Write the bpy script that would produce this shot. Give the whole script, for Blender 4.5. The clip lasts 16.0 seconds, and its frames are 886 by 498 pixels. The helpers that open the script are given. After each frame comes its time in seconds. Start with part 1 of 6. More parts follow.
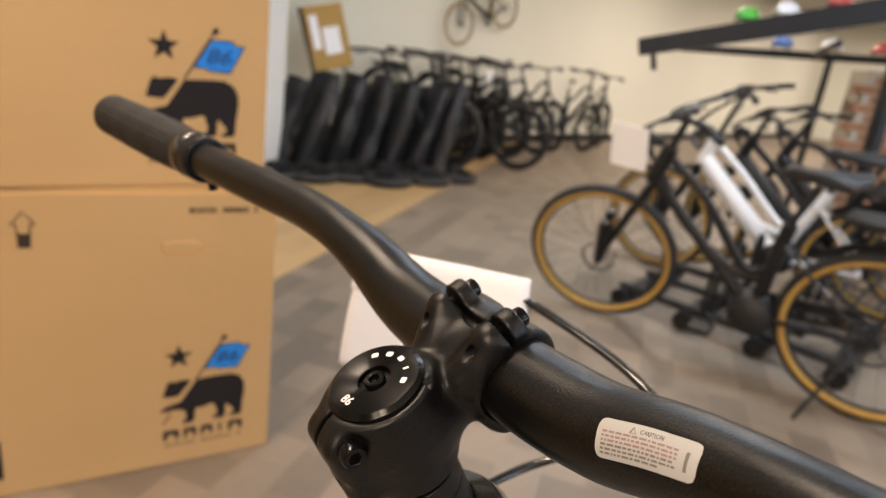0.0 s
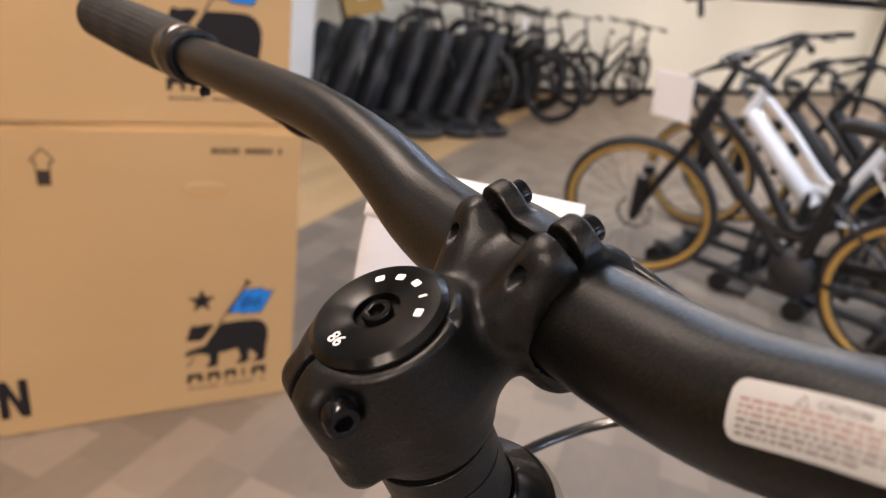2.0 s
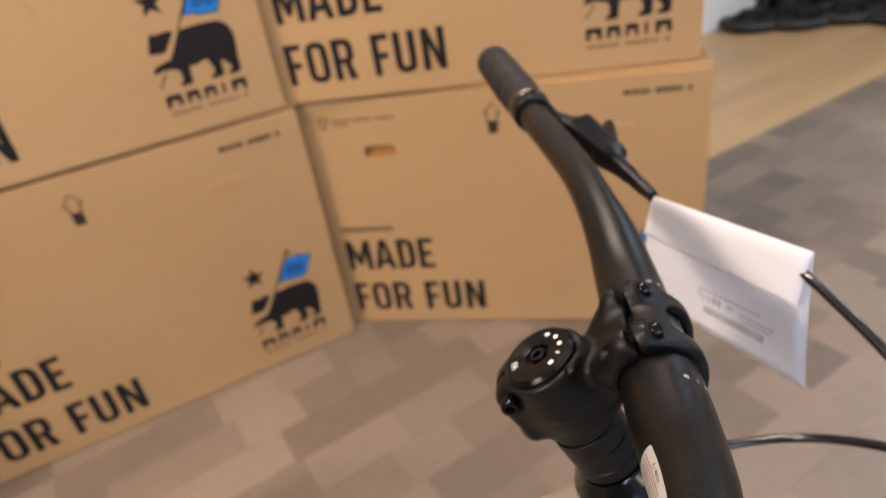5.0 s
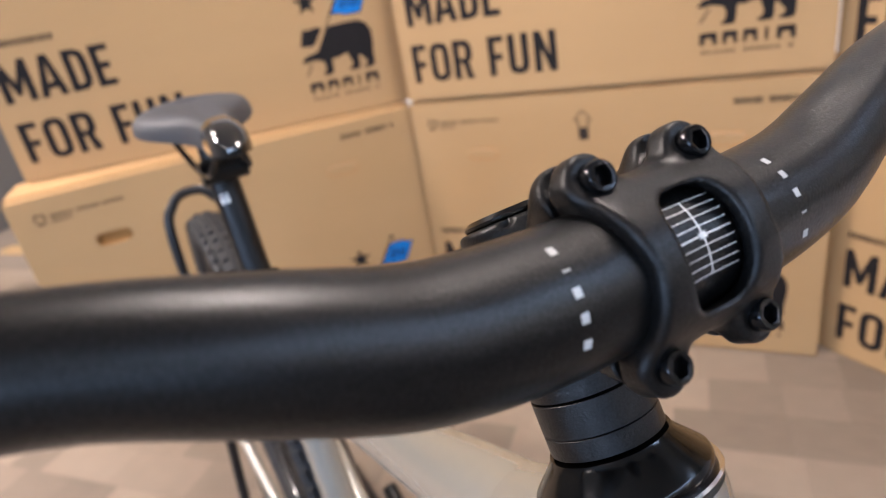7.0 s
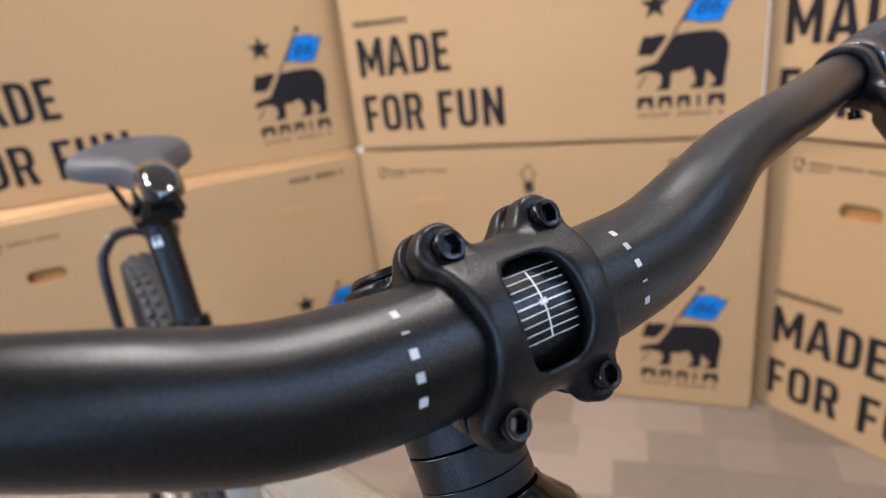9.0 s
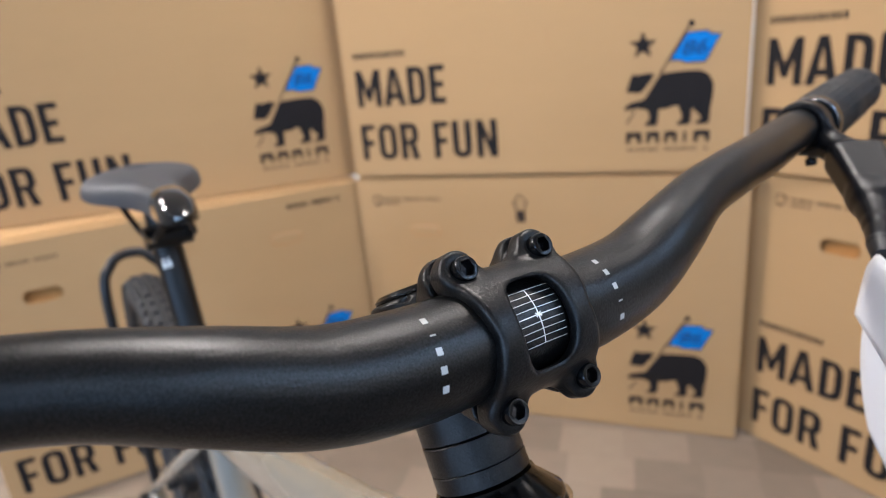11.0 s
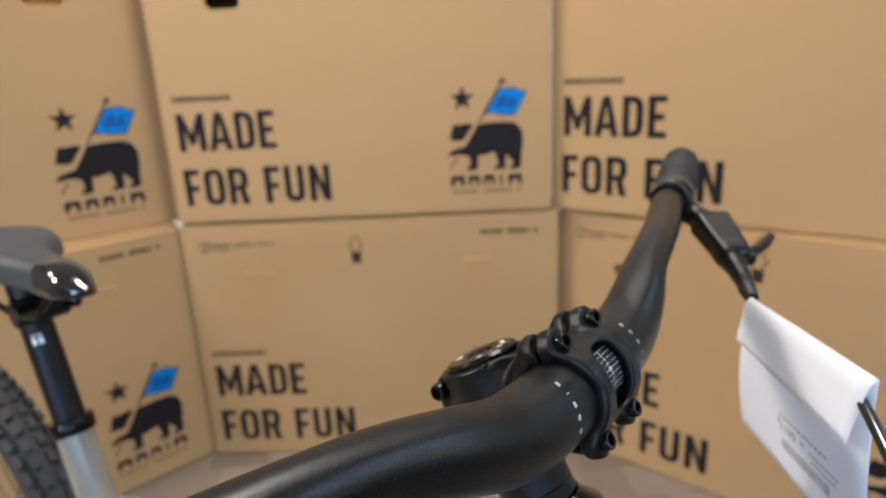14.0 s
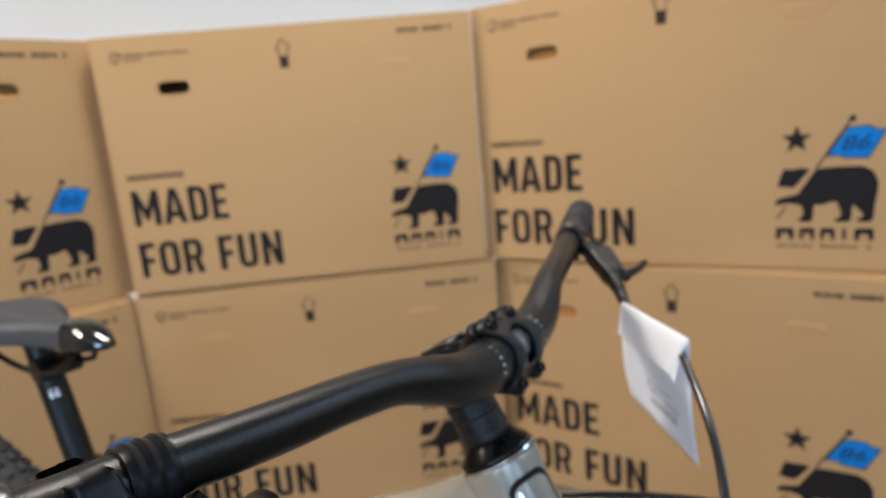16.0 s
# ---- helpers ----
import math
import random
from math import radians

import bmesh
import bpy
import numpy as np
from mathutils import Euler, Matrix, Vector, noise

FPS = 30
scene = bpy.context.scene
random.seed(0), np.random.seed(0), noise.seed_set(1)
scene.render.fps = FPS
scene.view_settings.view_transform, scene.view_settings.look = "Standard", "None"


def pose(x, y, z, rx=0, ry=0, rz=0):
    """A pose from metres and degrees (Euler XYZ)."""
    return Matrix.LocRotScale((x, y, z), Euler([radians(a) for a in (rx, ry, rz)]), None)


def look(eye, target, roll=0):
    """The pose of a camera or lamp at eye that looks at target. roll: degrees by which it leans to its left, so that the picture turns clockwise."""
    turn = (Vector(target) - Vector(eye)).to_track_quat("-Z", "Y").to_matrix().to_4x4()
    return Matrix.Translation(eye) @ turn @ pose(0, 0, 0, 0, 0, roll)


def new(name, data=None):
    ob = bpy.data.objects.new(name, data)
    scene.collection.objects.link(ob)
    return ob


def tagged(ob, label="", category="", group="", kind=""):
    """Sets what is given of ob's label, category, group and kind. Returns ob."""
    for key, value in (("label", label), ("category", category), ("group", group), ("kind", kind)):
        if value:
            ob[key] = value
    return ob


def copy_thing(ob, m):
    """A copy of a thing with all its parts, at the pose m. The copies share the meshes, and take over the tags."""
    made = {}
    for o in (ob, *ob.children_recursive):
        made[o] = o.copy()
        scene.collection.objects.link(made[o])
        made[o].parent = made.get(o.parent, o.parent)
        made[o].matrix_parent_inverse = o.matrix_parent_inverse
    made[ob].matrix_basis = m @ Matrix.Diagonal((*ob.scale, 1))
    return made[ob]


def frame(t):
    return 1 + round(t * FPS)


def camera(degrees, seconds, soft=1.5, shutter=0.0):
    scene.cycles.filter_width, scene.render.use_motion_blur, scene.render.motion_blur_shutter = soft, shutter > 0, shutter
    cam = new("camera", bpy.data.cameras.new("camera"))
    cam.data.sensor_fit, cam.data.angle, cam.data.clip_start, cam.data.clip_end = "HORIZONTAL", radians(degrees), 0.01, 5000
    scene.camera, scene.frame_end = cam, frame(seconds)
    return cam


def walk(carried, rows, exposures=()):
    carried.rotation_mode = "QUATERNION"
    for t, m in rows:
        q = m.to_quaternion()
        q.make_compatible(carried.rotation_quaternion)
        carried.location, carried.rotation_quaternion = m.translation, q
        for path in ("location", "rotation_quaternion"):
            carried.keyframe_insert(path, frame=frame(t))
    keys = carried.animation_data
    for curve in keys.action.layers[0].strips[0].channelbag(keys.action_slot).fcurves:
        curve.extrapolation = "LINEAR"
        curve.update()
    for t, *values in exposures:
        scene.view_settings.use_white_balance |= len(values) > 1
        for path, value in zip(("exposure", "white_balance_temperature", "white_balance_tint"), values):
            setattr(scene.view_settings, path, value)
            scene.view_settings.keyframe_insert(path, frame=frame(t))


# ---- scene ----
cam = camera(70.75, 16.0, soft=1.1)
cam.data.dof.use_dof, cam.data.dof.focus_distance, cam.data.dof.aperture_fstop = True, 0.176, 11.8
PATH = [
    (0, pose(0.7399, -1.6036, 1.1902, 71.933, -7.174, -66.393)),
    (0.5, pose(0.7760, -1.5890, 1.1636, 68.916, -7.846, -64.363)),
    (1, pose(0.7878, -1.5824, 1.1471, 67.326, -7.919, -63.703)),
    (1.5, pose(0.7926, -1.5825, 1.1505, 67.470, -7.561, -63.919)),
    (2, pose(0.7942, -1.5833, 1.1518, 67.464, -7.612, -63.417)),
    (2.5, pose(0.7952, -1.5822, 1.1510, 67.361, -7.430, -63.054)),
    (3, pose(0.7934, -1.5830, 1.1482, 67.047, -7.449, -62.918)),
    (3.5, pose(0.7922, -1.5837, 1.1509, 67.210, -7.380, -63.205)),
    (4, pose(0.7699, -1.6014, 1.1854, 65.293, -5.706, -62.249)),
    (4.5, pose(0.7265, -1.6755, 1.2584, 60.699, 3.711, -53.782)),
    (5, pose(0.7939, -1.7006, 1.2660, 59.172, 8.140, -27.725)),
    (5.2, pose(0.8405, -1.7012, 1.2432, 58.701, 9.336, -16.152)),
    (7.5, pose(0.9703, -1.6706, 1.1466, 66.808, 8.864, 25.302)),
    (8, pose(0.9774, -1.6681, 1.1470, 67.619, 7.654, 23.668)),
    (8.5, pose(0.9832, -1.6690, 1.1471, 68.250, 6.690, 21.923)),
    (9, pose(0.9875, -1.6756, 1.1515, 69.256, 6.277, 21.226)),
    (9.2, pose(0.9871, -1.6783, 1.1522, 69.369, 5.808, 21.196)),
    (11.5, pose(0.9952, -1.7127, 1.1759, 72.564, 4.700, 20.160)),
    (12, pose(0.9766, -1.7127, 1.1976, 72.914, 4.024, 16.254)),
    (12.5, pose(0.9549, -1.7227, 1.1975, 72.011, 6.041, 10.971)),
    (13, pose(0.9277, -1.7484, 1.1952, 72.426, 4.504, 6.900)),
    (13.5, pose(0.9154, -1.7660, 1.2046, 73.066, 3.415, 3.239)),
    (14, pose(0.9061, -1.7776, 1.2075, 73.491, 2.698, 2.443)),
    (14.5, pose(0.8995, -1.7867, 1.2129, 74.125, 2.571, 1.769)),
    (15, pose(0.8860, -1.8063, 1.2220, 75.273, 2.729, 1.055)),
    (15.5, pose(0.8735, -1.8575, 1.2406, 77.689, 3.720, -1.200)),
    (16, pose(0.8938, -1.9282, 1.2302, 78.467, 4.978, -3.698)),
]

EXPOSURES = [(0, 0.0, 7300, 16), (0.5, 0.05, 7150, 17), (1.5, 0.04, 6800, 19), (3.5, 0.05, 6450, 20), (4.2, 0.06, 6600, 19), (5.0, -0.14, 6700, 20), (7.3, 0.26, 5800, 18),
             (9.2, 0.22, 5600, 15), (11.5, 0.02, 5600, 11), (12.4, -0.04, 5700, 9), (13.3, -0.08, 5650, 10), (14.2, -0.12, 5800, 9), (15.3, -0.17, 5850, 6), (16, -0.24, 5850, 9)]
walk(cam, PATH, EXPOSURES)

# ---------------- light ----------------
world = bpy.data.worlds.new("world")
scene.world = world
world.use_nodes = True
wn = world.node_tree
sky = wn.nodes.new("ShaderNodeTexSky")
sky.sky_type, sky.sun_disc = "NISHITA", False
sky.sun_elevation, sky.sun_rotation = radians(35), radians(180)
wn.links.new(sky.outputs[0], wn.nodes["Background"].inputs[0])
wn.nodes["Background"].inputs[1].default_value = 0.1

CEIL_Z = 3.1
LAMP_WARM = (1.0, 0.86, 0.70)
LAMP_NEUTRAL = (1.0, 0.94, 0.86)
WINDOW_COOL = (0.52, 0.74, 1.0)


def area_lamp(name, m, sx, sy, power, colour):
    d = bpy.data.lights.new(name, "AREA")
    d.shape, d.size, d.size_y, d.energy, d.color = "RECTANGLE", sx, sy, power, colour
    ob = new(name, d)
    ob.matrix_world = m
    return ob


# out of view; the 210 W one is fill added for the cartons
LAMPS = [(-2.2, -1.05, 40), (-2.2, -4.6, 20), (0.9, -0.6, 54), (2.2, 0.1, 8), (-2.3, -2.0, 210), (0.8, -4.6, 24), (7.2, -1.05, 58), (7.2, -4.6, 46), (10.6, -2.1, 84), (10.6, -4.9, 74), (14.5, -4.4, 150), (18.5, -5.6, 120)]
for lx, ly, watts in LAMPS:
    area_lamp("ceiling_lamp", pose(lx, ly, CEIL_Z - 0.085), 0.8, 0.22, watts, LAMP_WARM if lx < 6 else LAMP_NEUTRAL)
# cool strip lights in a line over the aisle
STRIPS = [(4.0, -4.1, 28), (4.0, -2.45, 31), (4.0, -0.8, 39)]
for lx, ly, watts in STRIPS:
    area_lamp("strip_lamp", pose(lx, ly, CEIL_Z - 0.085), 0.26, 1.5, watts, (0.60, 0.79, 1.0))
for wx, watts in ((-1.5, 130), (1.5, 54), (4.5, 30)):
    area_lamp("window_daylight", look((wx, -6.9, 1.7), (wx, 0, 1.5)), 1.8, 1.4, watts, WINDOW_COOL)


# ---------------- materials ----------------
def material(name, colour, rough=0.5, metal=0.0, vary=0.0, scale=30.0, bump=0.0, bump_scale=200.0, coat=0.0,
             spread=0.0, island=False, rough_vary=0.0, stretch=(1, 1, 1), fine=0.0, spec=0.5, depth=0.0, glint=0.0, sparkle=0.0):
    """colour varied at two scales by noise, with fine relief; spread: how far single pieces differ in tone."""
    m = bpy.data.materials.new(name)
    m.use_nodes = True
    nt = m.node_tree
    b = nt.nodes["Principled BSDF"]
    b.inputs["Roughness"].default_value, b.inputs["Metallic"].default_value = rough, metal
    b.inputs["Coat Weight"].default_value, b.inputs["Specular IOR Level"].default_value = coat, spec
    tc = nt.nodes.new("ShaderNodeTexCoord")
    mp = nt.nodes.new("ShaderNodeMapping")
    mp.inputs["Scale"].default_value = stretch
    nt.links.new(tc.outputs["Object"], mp.inputs["Vector"])

    def noise_at(s, detail=4.0):
        n = nt.nodes.new("ShaderNodeTexNoise")
        n.inputs["Scale"].default_value, n.inputs["Detail"].default_value = s, detail
        nt.links.new(mp.outputs[0], n.inputs["Vector"])
        return n.outputs["Fac"]

    def maths(op, a, c):
        n = nt.nodes.new("ShaderNodeMath")
        n.operation = op
        for i, v in enumerate((a, c)):
            if isinstance(v, (int, float)):
                n.inputs[i].default_value = v
            else:
                nt.links.new(v, n.inputs[i])
        return n.outputs[0]

    hsv = nt.nodes.new("ShaderNodeHueSaturation")
    hsv.inputs["Color"].default_value = (*colour, 1)
    val = maths("ADD", 1 - vary * 0.5, maths("MULTIPLY", noise_at(scale), vary * 0.65))
    val = maths("ADD", val, maths("MULTIPLY", noise_at(scale * 9, 2.0), vary * 0.35))
    if fine:
        val = maths("ADD", val, maths("MULTIPLY", maths("SUBTRACT", noise_at(scale * 60, 2.0), 0.5), fine))
    if spread:
        if island:
            g = nt.nodes.new("ShaderNodeNewGeometry")
            r = g.outputs["Random Per Island"]
        else:
            g = nt.nodes.new("ShaderNodeObjectInfo")
            r = g.outputs["Random"]
        val = maths("ADD", val, maths("MULTIPLY", maths("SUBTRACT", r, 0.5), spread))
    nt.links.new(val, hsv.inputs["Value"])
    nt.links.new(hsv.outputs[0], b.inputs["Base Color"])
    if rough_vary:
        nt.links.new(maths("ADD", rough - rough_vary * 0.5, maths("MULTIPLY", noise_at(scale * 2), rough_vary)), b.inputs["Roughness"])
    if sparkle:
        nt.links.new(maths("ADD", spec - sparkle, maths("MULTIPLY", noise_at(bump_scale * 1.3, 1.0), sparkle * 2)), b.inputs["Specular IOR Level"])
    if glint:
        nt.links.new(maths("ADD", rough - glint * 0.5, maths("MULTIPLY", noise_at(bump_scale * 0.8, 1.0), glint)), b.inputs["Roughness"])
    if bump:
        bn = nt.nodes.new("ShaderNodeBump")
        bn.inputs["Strength"].default_value, bn.inputs["Distance"].default_value = bump, depth or min(0.001, 0.12 / bump_scale)
        nt.links.new(noise_at(bump_scale, 3.0), bn.inputs["Height"])
        nt.links.new(bn.outputs[0], b.inputs["Normal"])
    return m


def glow(name, colour, strength):
    m = bpy.data.materials.new(name)
    m.use_nodes = True
    b = m.node_tree.nodes["Principled BSDF"]
    b.inputs["Emission Color"].default_value, b.inputs["Emission Strength"].default_value = (*colour, 1), strength
    return m


BAR_BLACK = material("satin_black_bar", (0.0022, 0.0022, 0.0022), 0.33, 0.0, 0.5, 40, 1.0, 1300, fine=0.5, spec=0.34, depth=0.00012, glint=0.12, sparkle=0.20)
STEM_BLACK = material("matt_black_forged", (0.0030, 0.0030, 0.0031), 0.38, 0.0, 0.5, 60, 1.0, 1300, spec=0.28, depth=0.00012, glint=0.12, sparkle=0.16)
CAP_BLACK = material("anodised_black", (0.026, 0.026, 0.026), 0.17, 0.95, 0.3, 80, 0.05, 900, rough_vary=0.08, stretch=(1, 1, 1))
GUNMETAL = material("gunmetal_ring", (0.12, 0.12, 0.124), 0.24, 1.0, 0.3, 80)
CAP_TURNED = material("turned_black", (0.024, 0.024, 0.024), 0.27, 0.95, 0.3, 80)
tn = CAP_TURNED.node_tree.nodes.new("ShaderNodeTangent")
tn.direction_type, tn.axis = "RADIAL", "Z"
CAP_TURNED.node_tree.links.new(tn.outputs[0], CAP_TURNED.node_tree.nodes["Principled BSDF"].inputs["Tangent"])
CAP_TURNED.node_tree.nodes["Principled BSDF"].inputs["Anisotropic"].default_value = 0.8
CAP_TURNED.node_tree.nodes["Principled BSDF"].inputs["Anisotropic Rotation"].default_value = 0.25
BOLT_BLACK = material("black_bolt_steel", (0.018, 0.018, 0.019), 0.18, 0.85, 0.5, 300)
RUBBER = material("grip_rubber", (0.012, 0.012, 0.013), 0.55, 0, 0.5, 60, 0.5, 900, spec=0.3)
TYRE_RUBBER = material("tyre_rubber", (0.014, 0.014, 0.015), 0.75, 0, 0.6, 25, 0.4, 300)
LEVER_BLACK = material("lever_black", (0.005, 0.005, 0.006), 0.34, 0.0, 0.5, 60, 0.1, 800, rough_vary=0.08, spec=0.18)
HOSE_BLACK = material("hose_black", (0.010, 0.010, 0.011), 0.22, 0, 0.3, 60, coat=0.3)
FRAME_SILVER = material("champagne_frame_paint", (0.29, 0.275, 0.235), 0.26, 0.35, 0.15, 12, 0.04, 700, coat=0.6)
CHROME = material("bright_steel", (0.6, 0.6, 0.62), 0.15, 1.0, 0.2, 60)
SADDLE_TOP = material("saddle_cover", (0.034, 0.036, 0.042), 0.58, 0, 0.4, 40, 0.25, 700)
GLOSS_BLACK = material("gloss_black_cap", (0.006, 0.006, 0.006), 0.08, 0, 0.2, 30, coat=1.0)
WHITE_INK = material("white_ink", (0.82, 0.82, 0.80), 0.5, 0, 0.1, 300)
MARK_INK = material("pale_grey_mark_ink", (0.46, 0.46, 0.45), 0.5, 0, 0.1, 300)
LABEL_WHITE = material("label_white", (0.36, 0.365, 0.37), 0.42, 0, 0.08, 60)
LABEL_INK = material("label_grey_ink", (0.15, 0.13, 0.125), 0.6, 0, 0.2, 200)
LABEL_RED = material("label_red_ink", (0.24, 0.16, 0.145), 0.6, 0, 0.2, 200)
PAPER = material("white_paper", (0.86, 0.86, 0.88), 0.75, 0, 0.06, 30, 0.1, 300)
TAG_PAPER = material("thin_tag_paper", (0.88, 0.88, 0.90), 0.75, 0, 0.05, 60, 0.15, 300)
tp = TAG_PAPER.node_tree
tl, mx = tp.nodes.new("ShaderNodeBsdfTranslucent"), tp.nodes.new("ShaderNodeMixShader")
tl.inputs["Color"].default_value, mx.inputs[0].default_value = (0.86, 0.86, 0.88, 1), 0.42
tp.links.new(tp.nodes["Principled BSDF"].outputs[0], mx.inputs[1])
tp.links.new(tl.outputs[0], mx.inputs[2])
tp.links.new(mx.outputs[0], tp.nodes["Material Output"].inputs[0])
TAG_INK = material("thin_grey_tag_ink", (0.36, 0.35, 0.36), 0.7, 0, 0.2, 300)
CARD = material("brown_cardboard", (0.400, 0.250, 0.116), 0.82, 0, 0.13, 2.2, 0.25, 160, fine=0.05, stretch=(1, 1, 5), spread=0.05, spec=0.2)
# orange holds the warm bounce inside the open grips; also colours edges and seams
CARD_EDGE_BOUNCE = material("cardboard_edge_bounce_tint", (0.42, 0.19, 0.05), 0.9, 0, 0.4, 40, 0.5, 90)
INK_BLACK = material("black_print_ink", (0.014, 0.012, 0.012), 0.7, 0, 0.3, 40, spec=0.12)
INK_BLUE = material("blue_print_ink", (0.012, 0.17, 0.52), 0.65, 0, 0.2, 40, spec=0.12)
INK_NAVY = material("navy_print_ink", (0.012, 0.045, 0.12), 0.65, 0, 0.2, 40, spec=0.12)
INK_MARK = material("worn_print_ink", (0.036, 0.026, 0.020), 0.8, 0, 0.4, 60, spec=0.12)
INK_FAINT = material("faint_print_ink", (0.070, 0.046, 0.030), 0.8, 0, 0.2, 60, spec=0.12)
PALE_CARD = material("pale_grip_cardboard", (0.56, 0.40, 0.24), 0.9, 0, 0.5, 90)
DENT = material("crushed_cardboard", (0.40, 0.225, 0.10), 0.85, 0, 0.3, 30)
WALL_CREAM = material("cream_wall_paint", (0.76, 0.745, 0.64), 0.7, 0, 0.08, 1.3, 0.2, 120)
# unseen walls are kept dark so the bar mirrors little light
WALL_DARK = material("unseen_wall_dark", (0.09, 0.085, 0.08), 0.7, 0, 0.1, 1.3, 0.2, 120)
WALL_GREY = material("pale_grey_wall_paint", (0.66, 0.66, 0.64), 0.7, 0, 0.08, 1.3, 0.2, 120)
CEILING_WHITE = material("ceiling_tile_white", (0.55, 0.53, 0.50), 0.85, 0, 0.12, 8, 0.4, 90)
TILE = material("floor_tile_vinyl", (0.200, 0.155, 0.115), 0.50, 0, 0.40, 16, 0.25, 260, spread=0.55, fine=0.25, stretch=(1, 3, 1), rough_vary=0.15)
TILE_FAR = material("floor_tile_vinyl_far", (0.200, 0.155, 0.115), 0.50, 0, 0.40, 16, 0.25, 260, spread=0.50, island=True, fine=0.25, rough_vary=0.15)
GROUT = material("floor_joint", (0.20, 0.16, 0.125), 0.8, 0, 0.3, 20)
WOOD = material("oak_floor_plank", (0.44, 0.285, 0.135), 0.42, 0, 0.30, 9, 0.2, 120, spread=0.25, stretch=(0.25, 3, 1), rough_vary=0.15)
BLACK_PAINT = material("black_frame_paint", (0.008, 0.008, 0.009), 0.40, 0, 0.4, 20, coat=0.1, spec=0.35)
BLACK_PLASTIC = material("black_plastic", (0.010, 0.010, 0.011), 0.5, 0, 0.4, 20)
WHITE_PAINT = material("white_frame_paint", (0.80, 0.80, 0.80), 0.3, 0, 0.06, 10, coat=0.5)
TAN_RUBBER = material("tan_tyre_wall", (0.40, 0.235, 0.055), 0.65, 0, 0.25, 30)
SPOKE = material("dark_spokes", (0.05, 0.05, 0.05), 0.35, 0.8)
GREY_PLASTIC = material("grey_bag_plastic", (0.012, 0.012, 0.014), 0.46, 0, 0.6, 8, 0.6, 30)
BRICK = material("red_brown_brick", (0.33, 0.15, 0.075), 0.85, 0, 0.4, 12, 0.5, 80, spread=0.35)
MORTAR = material("mortar", (0.42, 0.36, 0.28), 0.9, 0, 0.3, 30)
GREEN_PLASTIC = material("green_gloss", (0.06, 0.42, 0.04), 0.3, 0, 0.1, 20)
RED_PLASTIC = material("red_gloss", (0.50, 0.06, 0.05), 0.3, 0, 0.1, 20)
BLUE_PLASTIC = material("blue_gloss", (0.06, 0.16, 0.45), 0.3, 0, 0.1, 20)
LAMP_GLOW = glow("lamp_diffuser_glow", (1.0, 0.88, 0.72), 4.0)
STRIP_GLOW = glow("strip_diffuser_glow", (0.62, 0.80, 1.0), 6.0)
WINDOW_GLOW = glow("daylight_backdrop", (0.72, 0.85, 1.0), 1.2)


# ---------------- mesh helpers ----------------
def finish(name, bm, mat, parent=None, label="", smooth=True):
    me = bpy.data.meshes.new(name)
    bm.normal_update()
    bm.to_mesh(me)
    bm.free()
    me.materials.append(mat)
    if smooth:
        me.polygons.foreach_set("use_smooth", [True] * len(me.polygons))
        me.set_sharp_from_angle(angle=radians(38))
    ob = new(name, me)
    if parent:
        ob.parent = parent
    if label:
        ob["label"] = label
    return ob


def part(name, bm, mat, parent, label="", smooth=True):
    return finish(name, bm, mat, parent, label, smooth)


def thing(name, m, label, category, group="", kind=""):
    ob = new(name)
    ob.empty_display_size = 0.1
    ob.matrix_world = m
    return tagged(ob, label, category, group, kind)


def setting(name, bm, mat, label, category, smooth=False):
    return tagged(finish(name, bm, mat, None, "", smooth), label, category, "", "structure")


def box(bm, lo, hi, bevel=0.0, m=None):
    lo, hi = Vector(lo), Vector(hi)
    mid, size = (lo + hi) / 2, hi - lo
    r = bmesh.ops.create_cube(bm, size=1.0)
    bmesh.ops.scale(bm, vec=size, verts=r["verts"])
    bmesh.ops.translate(bm, vec=mid, verts=r["verts"])
    vs = r["verts"]
    if bevel:
        es = list({e for v in vs for e in v.link_edges})
        q = bmesh.ops.bevel(bm, geom=es, offset=bevel, segments=2, affect="EDGES")
        vs = list({v for f in q["faces"] for v in f.verts} | {v for v in vs if v.is_valid})
    if m is not None:
        bmesh.ops.transform(bm, matrix=m, verts=vs)
    return bm


def new_box(lo, hi, bevel=0.0, m=None):
    return box(bmesh.new(), lo, hi, bevel, m)


def sweep(bm, pts, radii, n=16, closed=False, squash=1.0):
    """A tube along pts with a radius at each; closed: a ring."""
    pts = [Vector(p) for p in pts]
    k = len(pts)
    if isinstance(radii, (int, float)):
        radii = [radii] * k
    t0 = (pts[1] - pts[0]).normalized()
    side = t0.orthogonal().normalized()
    rings, prev = [], t0
    for i, p in enumerate(pts):
        if closed:
            t = (pts[(i + 1) % k] - pts[i - 1]).normalized()
        else:
            t = (pts[min(i + 1, k - 1)] - pts[max(i - 1, 0)]).normalized()
        side = prev.rotation_difference(t) @ side
        side = (side - t * side.dot(t)).normalized()
        prev = t
        up = t.cross(side)
        rings.append([bm.verts.new(p + (side * math.cos(a) + up * math.sin(a) * squash) * radii[i])
                      for a in (2 * math.pi * j / n for j in range(n))])
    for i in range(k if closed else k - 1):
        a, b = rings[i], rings[(i + 1) % k]
        for j in range(n):
            bm.faces.new((a[j], a[(j + 1) % n], b[(j + 1) % n], b[j]))
    if not closed:
        bm.faces.new(rings[0][::-1])
        bm.faces.new(rings[-1])
    return bm


def tube(a, b, r, r2=None, n=16):
    return sweep(bmesh.new(), [a, b], [r, r if r2 is None else r2], n)


